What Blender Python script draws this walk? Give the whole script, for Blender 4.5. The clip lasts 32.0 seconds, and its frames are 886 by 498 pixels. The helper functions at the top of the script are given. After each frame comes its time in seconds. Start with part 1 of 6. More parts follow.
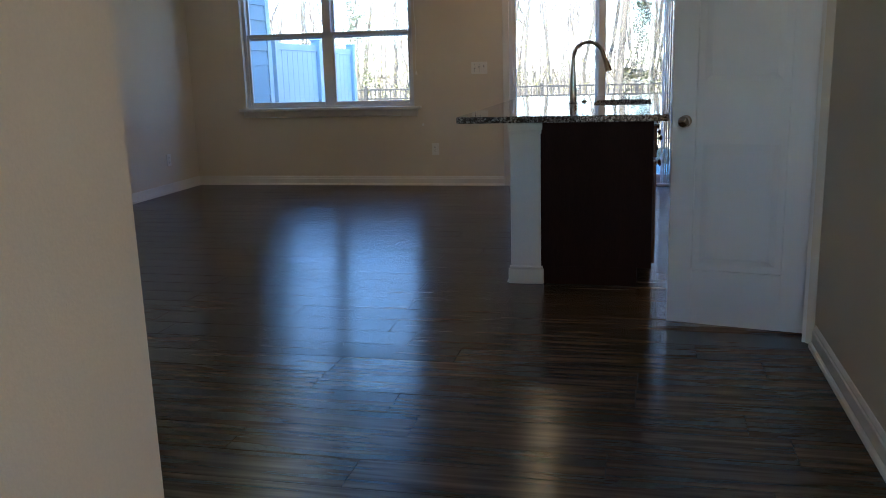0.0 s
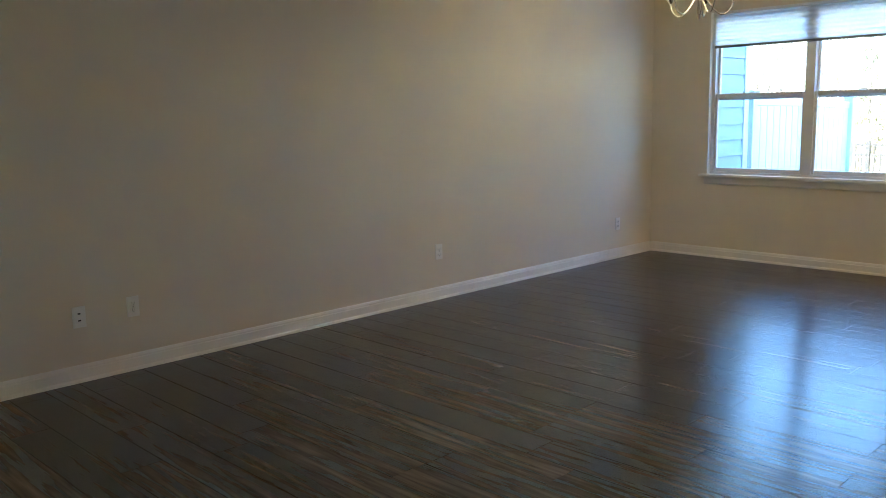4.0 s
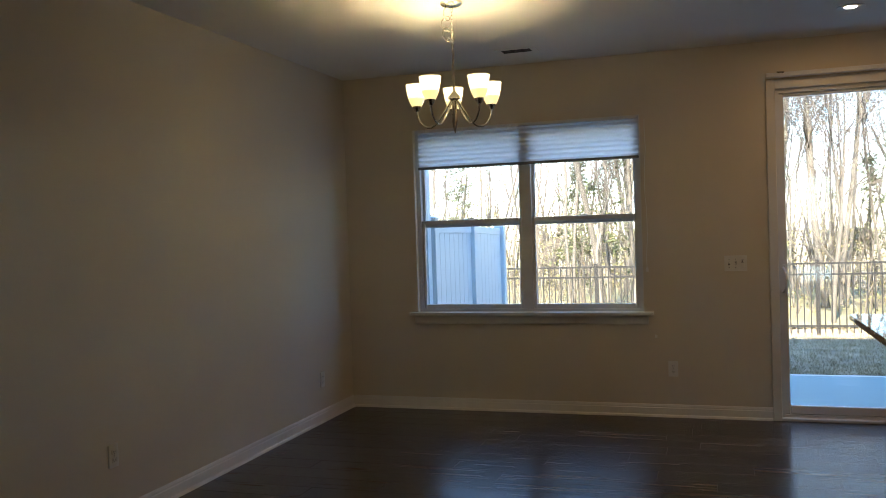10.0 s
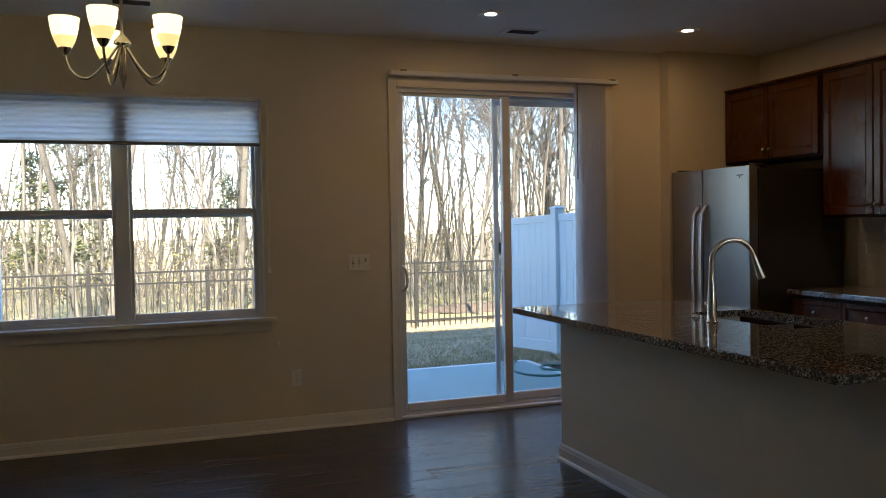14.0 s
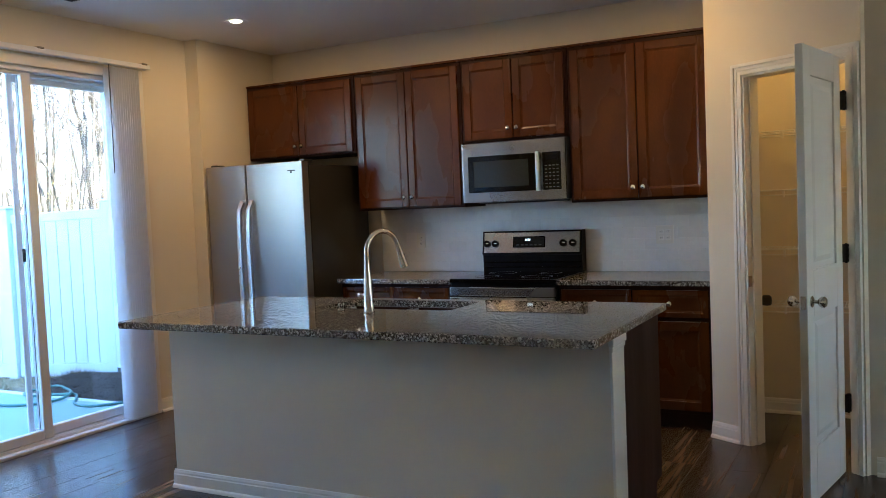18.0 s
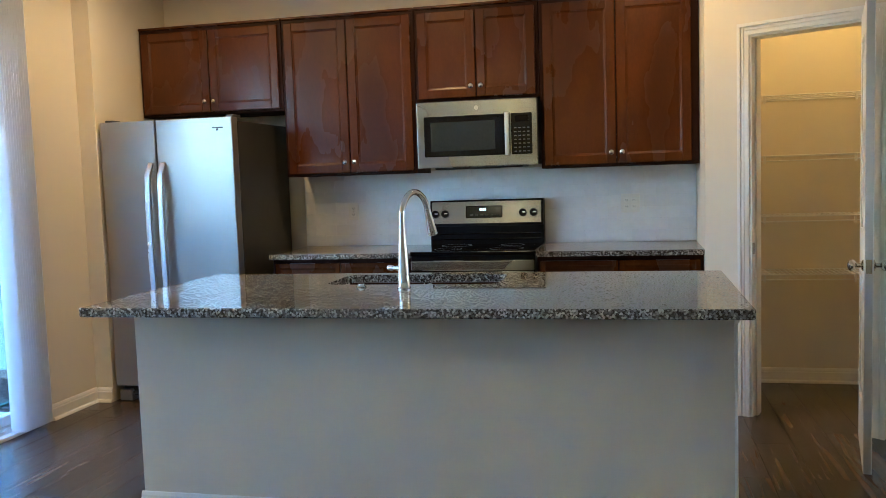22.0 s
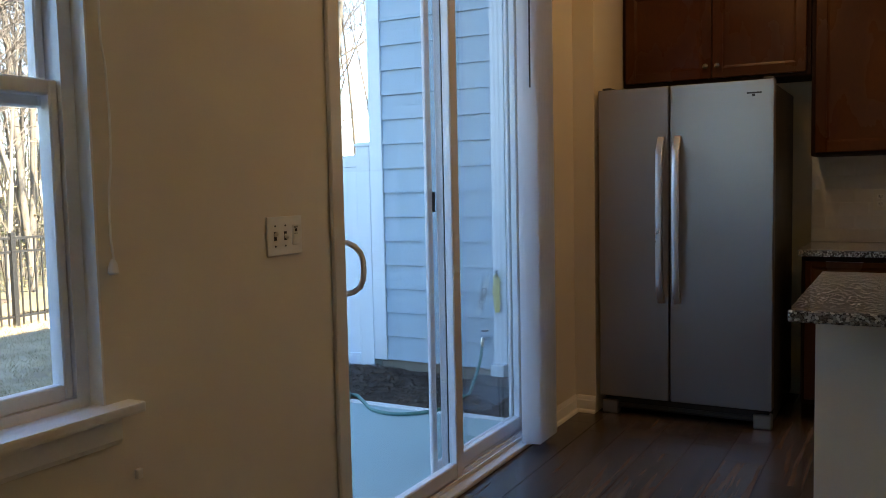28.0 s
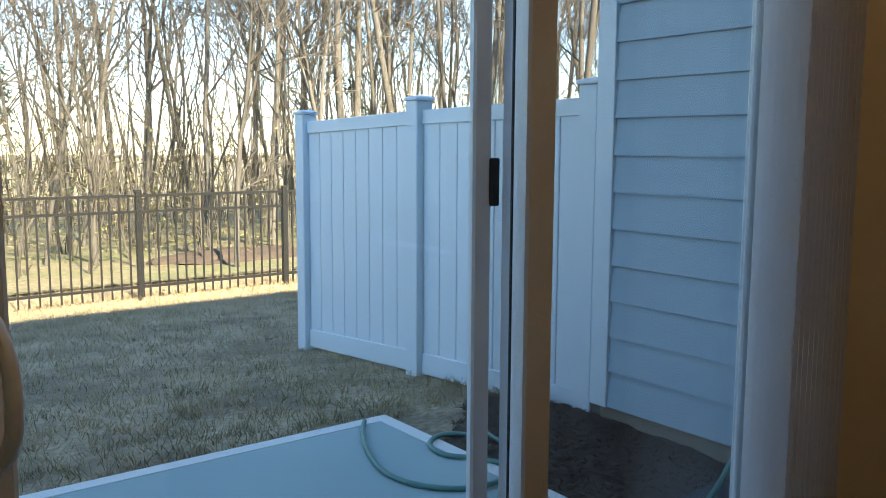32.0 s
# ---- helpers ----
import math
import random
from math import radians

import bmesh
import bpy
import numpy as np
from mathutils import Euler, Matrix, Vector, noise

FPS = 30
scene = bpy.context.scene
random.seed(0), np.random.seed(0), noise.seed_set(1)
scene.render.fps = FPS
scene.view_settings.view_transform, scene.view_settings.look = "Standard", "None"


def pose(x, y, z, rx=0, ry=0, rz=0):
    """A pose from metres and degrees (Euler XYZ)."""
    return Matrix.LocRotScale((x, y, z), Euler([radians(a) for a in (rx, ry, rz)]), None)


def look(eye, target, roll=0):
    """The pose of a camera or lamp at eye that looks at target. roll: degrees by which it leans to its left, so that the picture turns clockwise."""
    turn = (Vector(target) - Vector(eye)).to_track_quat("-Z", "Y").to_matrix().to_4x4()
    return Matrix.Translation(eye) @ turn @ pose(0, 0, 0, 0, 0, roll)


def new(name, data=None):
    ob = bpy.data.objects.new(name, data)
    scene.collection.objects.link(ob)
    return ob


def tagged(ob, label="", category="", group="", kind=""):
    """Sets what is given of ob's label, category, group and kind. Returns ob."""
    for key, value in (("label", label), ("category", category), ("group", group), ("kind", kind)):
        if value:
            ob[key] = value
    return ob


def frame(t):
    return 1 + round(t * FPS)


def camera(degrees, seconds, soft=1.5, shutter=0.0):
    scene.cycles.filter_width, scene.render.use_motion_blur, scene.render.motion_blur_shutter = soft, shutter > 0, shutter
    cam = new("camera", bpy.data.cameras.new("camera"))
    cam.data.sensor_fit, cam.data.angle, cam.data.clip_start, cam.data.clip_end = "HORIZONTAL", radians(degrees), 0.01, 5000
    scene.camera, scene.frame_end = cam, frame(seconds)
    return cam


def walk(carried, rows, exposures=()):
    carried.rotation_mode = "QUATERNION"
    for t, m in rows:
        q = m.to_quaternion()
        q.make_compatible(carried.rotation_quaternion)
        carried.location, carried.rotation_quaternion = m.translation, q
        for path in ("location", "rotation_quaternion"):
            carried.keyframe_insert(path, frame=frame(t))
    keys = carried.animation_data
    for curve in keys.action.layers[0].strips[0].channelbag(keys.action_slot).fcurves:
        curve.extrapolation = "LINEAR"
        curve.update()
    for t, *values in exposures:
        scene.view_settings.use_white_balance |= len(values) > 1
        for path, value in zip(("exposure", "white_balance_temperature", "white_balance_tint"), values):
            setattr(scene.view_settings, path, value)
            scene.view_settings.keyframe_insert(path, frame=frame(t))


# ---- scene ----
cam = camera(55.1, 32.0, 0.75)
PATH = [
    (0, (4.641, -8.303, 1.203), (4.191, -6.401, 0.776), -1.7),
    (0.5, (4.748, -8.197, 1.233), (4.417, -6.272, 0.802), -1.6),
    (1, (4.834, -8.025, 1.252), (4.563, -6.091, 0.822), -1.7),
    (1.5, (4.83, -7.774, 1.258), (4.696, -5.824, 0.831), -1.2),
    (2, (4.789, -7.618, 1.271), (4.562, -5.671, 0.871), -0.3),
    (2.5, (4.809, -7.509, 1.286), (4.16, -5.659, 0.892), -0.9),
    (3, (4.827, -7.473, 1.314), (3.864, -5.76, 0.939), -0.8),
    (3.5, (4.808, -7.501, 1.345), (3.576, -5.962, 1.006), -1.2),
    (4, (4.619, -7.497, 1.412), (3.21, -6.112, 1.098), -1.2),
    (4.5, (4.549, -7.547, 1.508), (3.001, -6.309, 1.242), -0.4),
    (6.5, (4.211, -7.446, 1.366), (2.389, -6.626, 1.265), 0.1),
    (7, (4.047, -7.27, 1.376), (2.232, -6.437, 1.27), 0.4),
    (7.5, (3.844, -7.097, 1.397), (2.098, -6.127, 1.295), 1.9),
    (8, (3.577, -6.977, 1.423), (2.169, -5.56, 1.322), 2.4),
    (8.5, (3.416, -6.793, 1.419), (2.226, -5.189, 1.318), -0.1),
    (9, (3.291, -6.648, 1.447), (2.245, -4.945, 1.393), -1.7),
    (9.5, (3.163, -6.559, 1.461), (2.26, -4.775, 1.409), -1.6),
    (10, (2.965, -6.586, 1.467), (2.351, -4.683, 1.422), -1.9),
    (10.5, (2.785, -6.559, 1.459), (2.243, -4.634, 1.414), -2.1),
    (11, (2.584, -6.445, 1.455), (2.274, -4.469, 1.412), -2.8),
    (11.5, (2.31, -6.364, 1.462), (2.199, -4.368, 1.412), -2.6),
    (12, (2.093, -6.305, 1.493), (2.211, -4.309, 1.431), -2.1),
    (12.5, (1.922, -6.157, 1.457), (2.334, -4.202, 1.371), -1.8),
    (13, (1.791, -5.956, 1.467), (2.281, -4.019, 1.379), -0.8),
    (13.5, (1.742, -5.954, 1.411), (2.308, -4.037, 1.343), -0.8),
    (15.5, (0.914, -5.344, 1.441), (2.122, -3.752, 1.351), -1.2),
    (16, (0.829, -5.334, 1.439), (2.228, -3.907, 1.343), -0.9),
    (16.5, (0.818, -5.247, 1.429), (2.332, -3.943, 1.334), -0.8),
    (17, (0.863, -5.064, 1.429), (2.451, -3.852, 1.332), -1.6),
    (17.5, (0.843, -4.908, 1.429), (2.491, -3.778, 1.332), -1.7),
    (18, (0.723, -4.744, 1.431), (2.487, -3.809, 1.326), -2.4),
    (18.5, (0.667, -4.662, 1.437), (2.5, -3.869, 1.33), -2.4),
    (19, (0.686, -4.633, 1.424), (2.523, -3.849, 1.332), -2.3),
    (19.5, (0.681, -4.529, 1.407), (2.521, -3.753, 1.308), -1.8),
    (20, (0.745, -4.328, 1.387), (2.584, -3.55, 1.285), -1.2),
    (20.5, (0.768, -4.077, 1.394), (2.6, -3.282, 1.291), -0.7),
    (21, (0.757, -3.845, 1.4), (2.646, -3.202, 1.267), -0.8),
    (21.5, (0.754, -3.631, 1.372), (2.671, -3.084, 1.213), -1.0),
    (22, (0.839, -3.418, 1.366), (2.782, -2.975, 1.2), -1.9),
    (22.5, (0.868, -3.228, 1.37), (2.842, -2.956, 1.198), -2.0),
    (23, (0.818, -2.969, 1.373), (2.81, -2.967, 1.193), -2.4),
    (23.5, (0.814, -2.724, 1.361), (2.806, -2.73, 1.183), -2.6),
    (24, (0.872, -2.48, 1.378), (2.864, -2.467, 1.208), -2.9),
    (24.5, (0.87, -2.345, 1.373), (2.865, -2.289, 1.232), -2.9),
    (26.5, (0.806, -1.969, 1.298), (2.751, -1.529, 1.147), -1.6),
    (27, (0.837, -1.883, 1.298), (2.741, -1.29, 1.147), -1.5),
    (27.5, (0.974, -1.73, 1.293), (2.809, -0.948, 1.151), -1.7),
    (28, (1.104, -1.626, 1.292), (2.854, -0.67, 1.141), -1.2),
    (28.5, (1.343, -1.554, 1.291), (3.062, -0.546, 1.128), -0.5),
    (29, (1.599, -1.499, 1.296), (3.303, -0.471, 1.101), 0.4),
    (29.5, (1.917, -1.459, 1.288), (3.533, -0.297, 1.08), 0.7),
    (30, (2.208, -1.4, 1.268), (3.756, -0.152, 1.049), 0.9),
    (30.5, (2.514, -1.299, 1.275), (4.06, -0.053, 1.037), 0.9),
    (31, (2.798, -1.233, 1.266), (4.273, 0.096, 1.023), 0.4),
    (31.5, (3.048, -1.158, 1.277), (4.356, 0.335, 1.027), 0.3),
    (32, (3.265, -0.996, 1.282), (4.474, 0.580, 1.041), 0.3),
]
walk(cam, [(t, look(eye, target, roll)) for t, eye, target, roll in PATH],
     [(0, 3.32, 5350, 6), (2, 3.3, 5500, 3), (3, 3.4, 5600, 2), (4, 4.6, 5700, 0), (5, 5.3, 5150, -2), (6.5, 5.9, 4900, -2), (7.5, 5.87, 4950, -2), (8, 5.15, 5400, -1), (9, 4.15, 5600, 2), (10, 2.95, 6400, 6),
      (11, 2.72, 6500, 8), (12, 2.62, 6450, 8), (13, 2.65, 6550, 7), (16, 3.15, 6400, 6), (17, 3.87, 5850, 4), (18, 4.35, 5700, 3), (19, 4.65, 5400, 0), (20, 4.65, 5450, 0), (21, 4.75, 5400, -1), (22, 4.95, 5300, -3), (23, 5.15, 5080, -6), (24, 5.13, 5080, -7), (24.5, 5.1, 5150, -5), (26.5, 4.35, 6150, 3), (27, 3.95, 6480, 4), (28, 3.08, 6950, 7), (30, 2.92, 7450, 8), (31, 2.56, 7500, 7), (32, 2.17, 7200, 2)])

# ---- world, sun and large lights ----
world = bpy.data.worlds.new("world")
scene.world = world
world.use_nodes = True
wn = world.node_tree.nodes
sky = wn.new("ShaderNodeTexSky")
sky.sky_type = "NISHITA"
sky.sun_disc = False
sky.sun_elevation = radians(37)
sky.sun_rotation = radians(188)
sky.dust_density = 0.0
sky.ozone_density = 5.0
wn["Background"].inputs["Strength"].default_value = 0.15
world.node_tree.links.new(sky.outputs["Color"], wn["Background"].inputs["Color"])
sun = new("sun", bpy.data.lights.new("sun", "SUN"))
sun.data.energy, sun.data.angle, sun.data.color = 5.0, radians(0.5), (1.0, 0.91, 0.78)
sun.matrix_world = look((-1.0, -10, 7.6), (0, 0, 0))
CHAND, CAN, PANTRY, HALL_FILL = 0.052, 0.34, 0.33, 1.65  # watts of each chandelier bulb, recessed light, pantry light and added hall fill


# ---- materials ----
def mat(name, color, rough=0.5, metal=0.0, var=0.12, scale=6.0, bump=0.0, bscale=80.0, color2=None, fine=0.06, coat=0.0, spec=0.5, stretch=None, island=0.0, patchy=False):
    """Base colour varied at two scales, with gloss variation and fine relief."""
    m = bpy.data.materials.new(name)
    m.use_nodes = True
    nt = m.node_tree
    n, l = nt.nodes, nt.links
    b = n["Principled BSDF"]
    co = n.new("ShaderNodeTexCoord")
    src = co.outputs["Object"]
    if stretch:
        mp = n.new("ShaderNodeMapping")
        mp.inputs["Scale"].default_value = stretch
        l.new(src, mp.inputs["Vector"])
        src = mp.outputs["Vector"]
    big = n.new("ShaderNodeTexNoise")
    big.inputs["Scale"].default_value, big.inputs["Detail"].default_value = scale, 5
    l.new(src, big.inputs["Vector"])
    small = n.new("ShaderNodeTexNoise")
    small.inputs["Scale"].default_value, small.inputs["Detail"].default_value = bscale, 3
    l.new(src, small.inputs["Vector"])
    ramp = n.new("ShaderNodeMix")
    ramp.data_type = "RGBA"
    c2 = color2 or tuple(c * (1 - var) for c in color)
    ramp.inputs["A"].default_value, ramp.inputs["B"].default_value = (*color, 1), (*c2, 1)
    if patchy:
        pm = n.new("ShaderNodeMapRange")
        pm.inputs["From Min"].default_value, pm.inputs["From Max"].default_value = 0.36, 0.62
        l.new(big.outputs["Fac"], pm.inputs["Value"]), l.new(pm.outputs["Result"], ramp.inputs["Factor"])
    else:
        l.new(big.outputs["Fac"], ramp.inputs["Factor"])
    hsv = n.new("ShaderNodeHueSaturation")
    l.new(ramp.outputs["Result"], hsv.inputs["Color"])
    val = n.new("ShaderNodeMapRange")
    val.inputs["From Min"].default_value, val.inputs["From Max"].default_value = 0.3, 0.7
    val.inputs["To Min"].default_value, val.inputs["To Max"].default_value = 1 - fine, 1 + fine
    l.new(small.outputs["Fac"], val.inputs["Value"])
    last = val.outputs["Result"]
    if island:
        info = n.new("ShaderNodeObjectInfo")
        rr = n.new("ShaderNodeMapRange")
        rr.inputs["To Min"].default_value, rr.inputs["To Max"].default_value = 1 - island, 1 + island
        l.new(info.outputs["Random"], rr.inputs["Value"])
        mul = n.new("ShaderNodeMath")
        mul.operation = "MULTIPLY"
        l.new(last, mul.inputs[0]), l.new(rr.outputs["Result"], mul.inputs[1])
        last = mul.outputs["Value"]
    l.new(last, hsv.inputs["Value"])
    l.new(hsv.outputs["Color"], b.inputs["Base Color"])
    ro = n.new("ShaderNodeMapRange")
    ro.inputs["To Min"].default_value, ro.inputs["To Max"].default_value = max(rough * 0.8, 0.02), min(rough * 1.2, 1)
    l.new(big.outputs["Fac"], ro.inputs["Value"])
    l.new(ro.outputs["Result"], b.inputs["Roughness"])
    b.inputs["Metallic"].default_value = metal
    b.inputs["Coat Weight"].default_value = coat
    b.inputs["Specular IOR Level"].default_value = spec
    if bump:
        bp = n.new("ShaderNodeBump")
        bp.inputs["Strength"].default_value, bp.inputs["Distance"].default_value = bump, 0.003
        l.new(small.outputs["Fac"], bp.inputs["Height"])
        l.new(bp.outputs["Normal"], b.inputs["Normal"])
    return m


def glow(name, color, strength):
    m = bpy.data.materials.new(name)
    m.use_nodes = True
    b = m.node_tree.nodes["Principled BSDF"]
    b.inputs["Base Color"].default_value = (0.9, 0.88, 0.82, 1)
    b.inputs["Emission Color"].default_value, b.inputs["Emission Strength"].default_value = (*color, 1), strength
    return m


def glass_mat(name):
    m = bpy.data.materials.new(name)
    m.use_nodes = True
    n, l = m.node_tree.nodes, m.node_tree.links
    n.remove(n["Principled BSDF"])
    tr, gl, mx, lw, cv = (n.new("ShaderNodeBsdfTransparent"), n.new("ShaderNodeBsdfGlossy"), n.new("ShaderNodeMixShader"), n.new("ShaderNodeLayerWeight"), n.new("ShaderNodeMath"))
    gl.inputs["Roughness"].default_value = 0.0
    lw.inputs["Blend"].default_value = 0.5
    cv.operation = "POWER"
    cv.inputs[1].default_value = 4.0
    sc = n.new("ShaderNodeMapRange")
    sc.inputs["To Min"].default_value, sc.inputs["To Max"].default_value = 0.03, 0.8
    l.new(lw.outputs["Facing"], cv.inputs[0]), l.new(cv.outputs["Value"], sc.inputs["Value"])
    l.new(sc.outputs["Result"], mx.inputs["Fac"]), l.new(tr.outputs["BSDF"], mx.inputs[1]), l.new(gl.outputs["BSDF"], mx.inputs[2])
    l.new(mx.outputs["Shader"], n["Material Output"].inputs["Surface"])
    return m


PAINT = mat("wall_paint", (0.765, 0.69, 0.56), 0.75, var=0.05, scale=1.5, bump=0.12, bscale=260, fine=0.02)
CEIL = mat("ceiling_paint", (0.86, 0.84, 0.80), 0.9, var=0.04, scale=2, bump=0.15, bscale=200, fine=0.02)
TRIM = mat("white_trim_paint", (0.83, 0.80, 0.74), 0.35, var=0.05, scale=3, bscale=120, fine=0.02)
DOORW = mat("white_door_paint", (0.80, 0.79, 0.76), 0.4, var=0.04, scale=3, bump=0.08, bscale=300, fine=0.02)
VINYL = mat("white_vinyl", (0.80, 0.81, 0.82), 0.35, var=0.04, scale=4, bscale=150, fine=0.02)
CHERRY = mat("cherry_stained_wood", (0.092, 0.026, 0.0052), 0.27, color2=(0.056, 0.0155, 0.0033), scale=2.4, bump=0.05, bscale=45, fine=0.08, stretch=(1.6, 1.6, 0.7), coat=0.0, spec=0.28, island=0.1, patchy=True)
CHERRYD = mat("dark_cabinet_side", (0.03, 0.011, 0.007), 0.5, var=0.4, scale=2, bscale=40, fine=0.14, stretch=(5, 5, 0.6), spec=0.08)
STEEL = mat("brushed_steel", (0.405, 0.385, 0.368), 0.42, metal=1.0, var=0.03, scale=0.8, bscale=120, fine=0.006)
STEELH = mat("brushed_steel_across", (0.33, 0.322, 0.31), 0.27, metal=1.0, var=0.03, scale=0.8, bscale=120, fine=0.006)
NICKEL = mat("satin_nickel", (0.62, 0.58, 0.52), 0.22, metal=1.0, var=0.1, scale=20, fine=0.04)
CHROME = mat("chrome", (0.72, 0.72, 0.72), 0.08, metal=1.0, var=0.05, scale=20, fine=0.03)
SATIN = mat("satin_steel", (0.84, 0.87, 0.92), 0.3, metal=1.0, var=0.03, scale=5, fine=0.01)
BLACKG = mat("black_glass", (0.004, 0.004, 0.005), 0.06, var=0.2, scale=4, fine=0.05, spec=0.3)
BLACKP = mat("black_enamel", (0.008, 0.008, 0.009), 0.3, var=0.3, scale=6, fine=0.1, spec=0.08)
DARKGREY = mat("dark_grey_side", (0.045, 0.042, 0.04), 0.4, var=0.2, scale=5, bump=0.08, bscale=250, fine=0.08)
PLATE = mat("plate_plastic", (0.87, 0.85, 0.79), 0.35, var=0.03, scale=8, fine=0.02)
SLOT = mat("slot_dark", (0.02, 0.018, 0.016), 0.6, fine=0.05)
LAMPGLASS = glow("lamp_glass", (1.0, 0.80, 0.43), 0.33)
# same shade glass, glow lowered to imitate the light fading towards the socket
LAMPGLASS_DIM = glow("lamp_glass_dim", (1.0, 0.74, 0.30), 0.17)
LAMPHOT = glow("bulb_glow", (1.0, 0.82, 0.52), 12.0)
CANLENS = glow("can_lens", (1.0, 0.86, 0.66), 6.0)
for m in (STEEL, STEELH):
    m.node_tree.nodes["Principled BSDF"].inputs["Anisotropic"].default_value = 0.65
STEELH.node_tree.nodes["Principled BSDF"].inputs["Anisotropic Rotation"].default_value = 0.25
GLASS = glass_mat("window_glass")
SIDING = mat("vinyl_siding", (0.35, 0.46, 0.535), 0.6, var=0.06, scale=2, bump=0.12, bscale=60, fine=0.03, stretch=(1, 1, 6))
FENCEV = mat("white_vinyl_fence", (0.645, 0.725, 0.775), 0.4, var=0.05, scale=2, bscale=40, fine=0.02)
FENCEM = mat("black_metal_fence", (0.03, 0.028, 0.026), 0.4, metal=0.3, var=0.3, scale=9, fine=0.1)
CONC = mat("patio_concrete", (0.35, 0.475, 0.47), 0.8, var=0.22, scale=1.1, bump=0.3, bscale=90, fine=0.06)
GROUND = mat("ground_turf", (0.19, 0.15, 0.095), 0.95, color2=(0.36, 0.285, 0.18), scale=2.2, bump=0.9, bscale=28, fine=0.35, patchy=True)
MULCH = mat("dark_mulch", (0.105, 0.074, 0.053), 0.95, var=0.5, scale=6, bump=0.8, bscale=50, fine=0.4)
LITTER = mat("leaf_litter", (0.22, 0.175, 0.10), 0.95, color2=(0.155, 0.15, 0.065), scale=0.5, bump=0.8, bscale=12, fine=0.4, patchy=True)
BARK = mat("grey_bark", (0.138, 0.12, 0.096), 0.9, var=0.4, scale=3, bump=0.6, bscale=30, fine=0.3, stretch=(1, 1, 0.2), island=0.3)
TWIG = mat("twigs", (0.10, 0.083, 0.064), 0.9, var=0.3, scale=2, fine=0.2, island=0.25)
LEAFG = mat("evergreen_needles", (0.05, 0.068, 0.026), 0.8, color2=(0.085, 0.085, 0.035), scale=2, fine=0.3, island=0.2)
LEAFB = mat("dry_brown_leaves", (0.20, 0.13, 0.075), 0.85, color2=(0.26, 0.20, 0.09), scale=3, fine=0.3)
HOSE = mat("green_hose", (0.10, 0.25, 0.22), 0.4, var=0.2, scale=15, fine=0.1)
WIRE = mat("white_coated_wire", (0.80, 0.78, 0.72), 0.35, fine=0.02)


def granite():
    m = bpy.data.materials.new("speckled_granite")
    m.use_nodes = True
    n, l = m.node_tree.nodes, m.node_tree.links
    b = n["Principled BSDF"]
    co = n.new("ShaderNodeTexCoord")
    v1 = n.new("ShaderNodeTexVoronoi")
    v1.inputs["Scale"].default_value = 150
    v2 = n.new("ShaderNodeTexVoronoi")
    v2.inputs["Scale"].default_value = 340
    nz = n.new("ShaderNodeTexNoise")
    nz.inputs["Scale"].default_value = 9
    for t in (v1, v2, nz):
        l.new(co.outputs["Object"], t.inputs["Vector"])
    r1 = n.new("ShaderNodeValToRGB")
    r1.color_ramp.interpolation = "CONSTANT"
    e = r1.color_ramp.elements
    e[0].position, e[0].color = 0.0, (0.008, 0.0078, 0.0075, 1)
    e[1].position, e[1].color = 0.35, (0.10, 0.098, 0.092, 1)
    for p, c in ((0.5, (0.26, 0.255, 0.24, 1)), (0.73, (0.50, 0.487, 0.458, 1)), (0.92, (0.13, 0.127, 0.12, 1))):
        q = e.new(p)
        q.color = c
    sep = n.new("ShaderNodeSeparateColor")
    l.new(v1.outputs["Color"], sep.inputs["Color"])
    l.new(sep.outputs["Red"], r1.inputs["Fac"])
    r2 = n.new("ShaderNodeValToRGB")
    r2.color_ramp.interpolation = "CONSTANT"
    f = r2.color_ramp.elements
    f[0].position, f[0].color = 0.0, (0.03, 0.027, 0.025, 1)
    f[1].position, f[1].color = 0.3, (0.5, 0.475, 0.43, 1)
    sep2 = n.new("ShaderNodeSeparateColor")
    l.new(v2.outputs["Color"], sep2.inputs["Color"])
    l.new(sep2.outputs["Green"], r2.inputs["Fac"])
    mx = n.new("ShaderNodeMix")
    mx.data_type = "RGBA"
    mx.inputs["Factor"].default_value = 0.08
    l.new(r1.outputs["Color"], mx.inputs["A"]), l.new(r2.outputs["Color"], mx.inputs["B"])
    l.new(mx.outputs["Result"], b.inputs["Base Color"])
    ro = n.new("ShaderNodeMapRange")
    ro.inputs["To Min"].default_value, ro.inputs["To Max"].default_value = 0.02, 0.045
    l.new(nz.outputs["Fac"], ro.inputs["Value"])
    l.new(ro.outputs["Result"], b.inputs["Roughness"])
    b.inputs["Specular IOR Level"].default_value = 1.0
    b.inputs["IOR"].default_value = 1.62
    return m


GRANITE = granite()


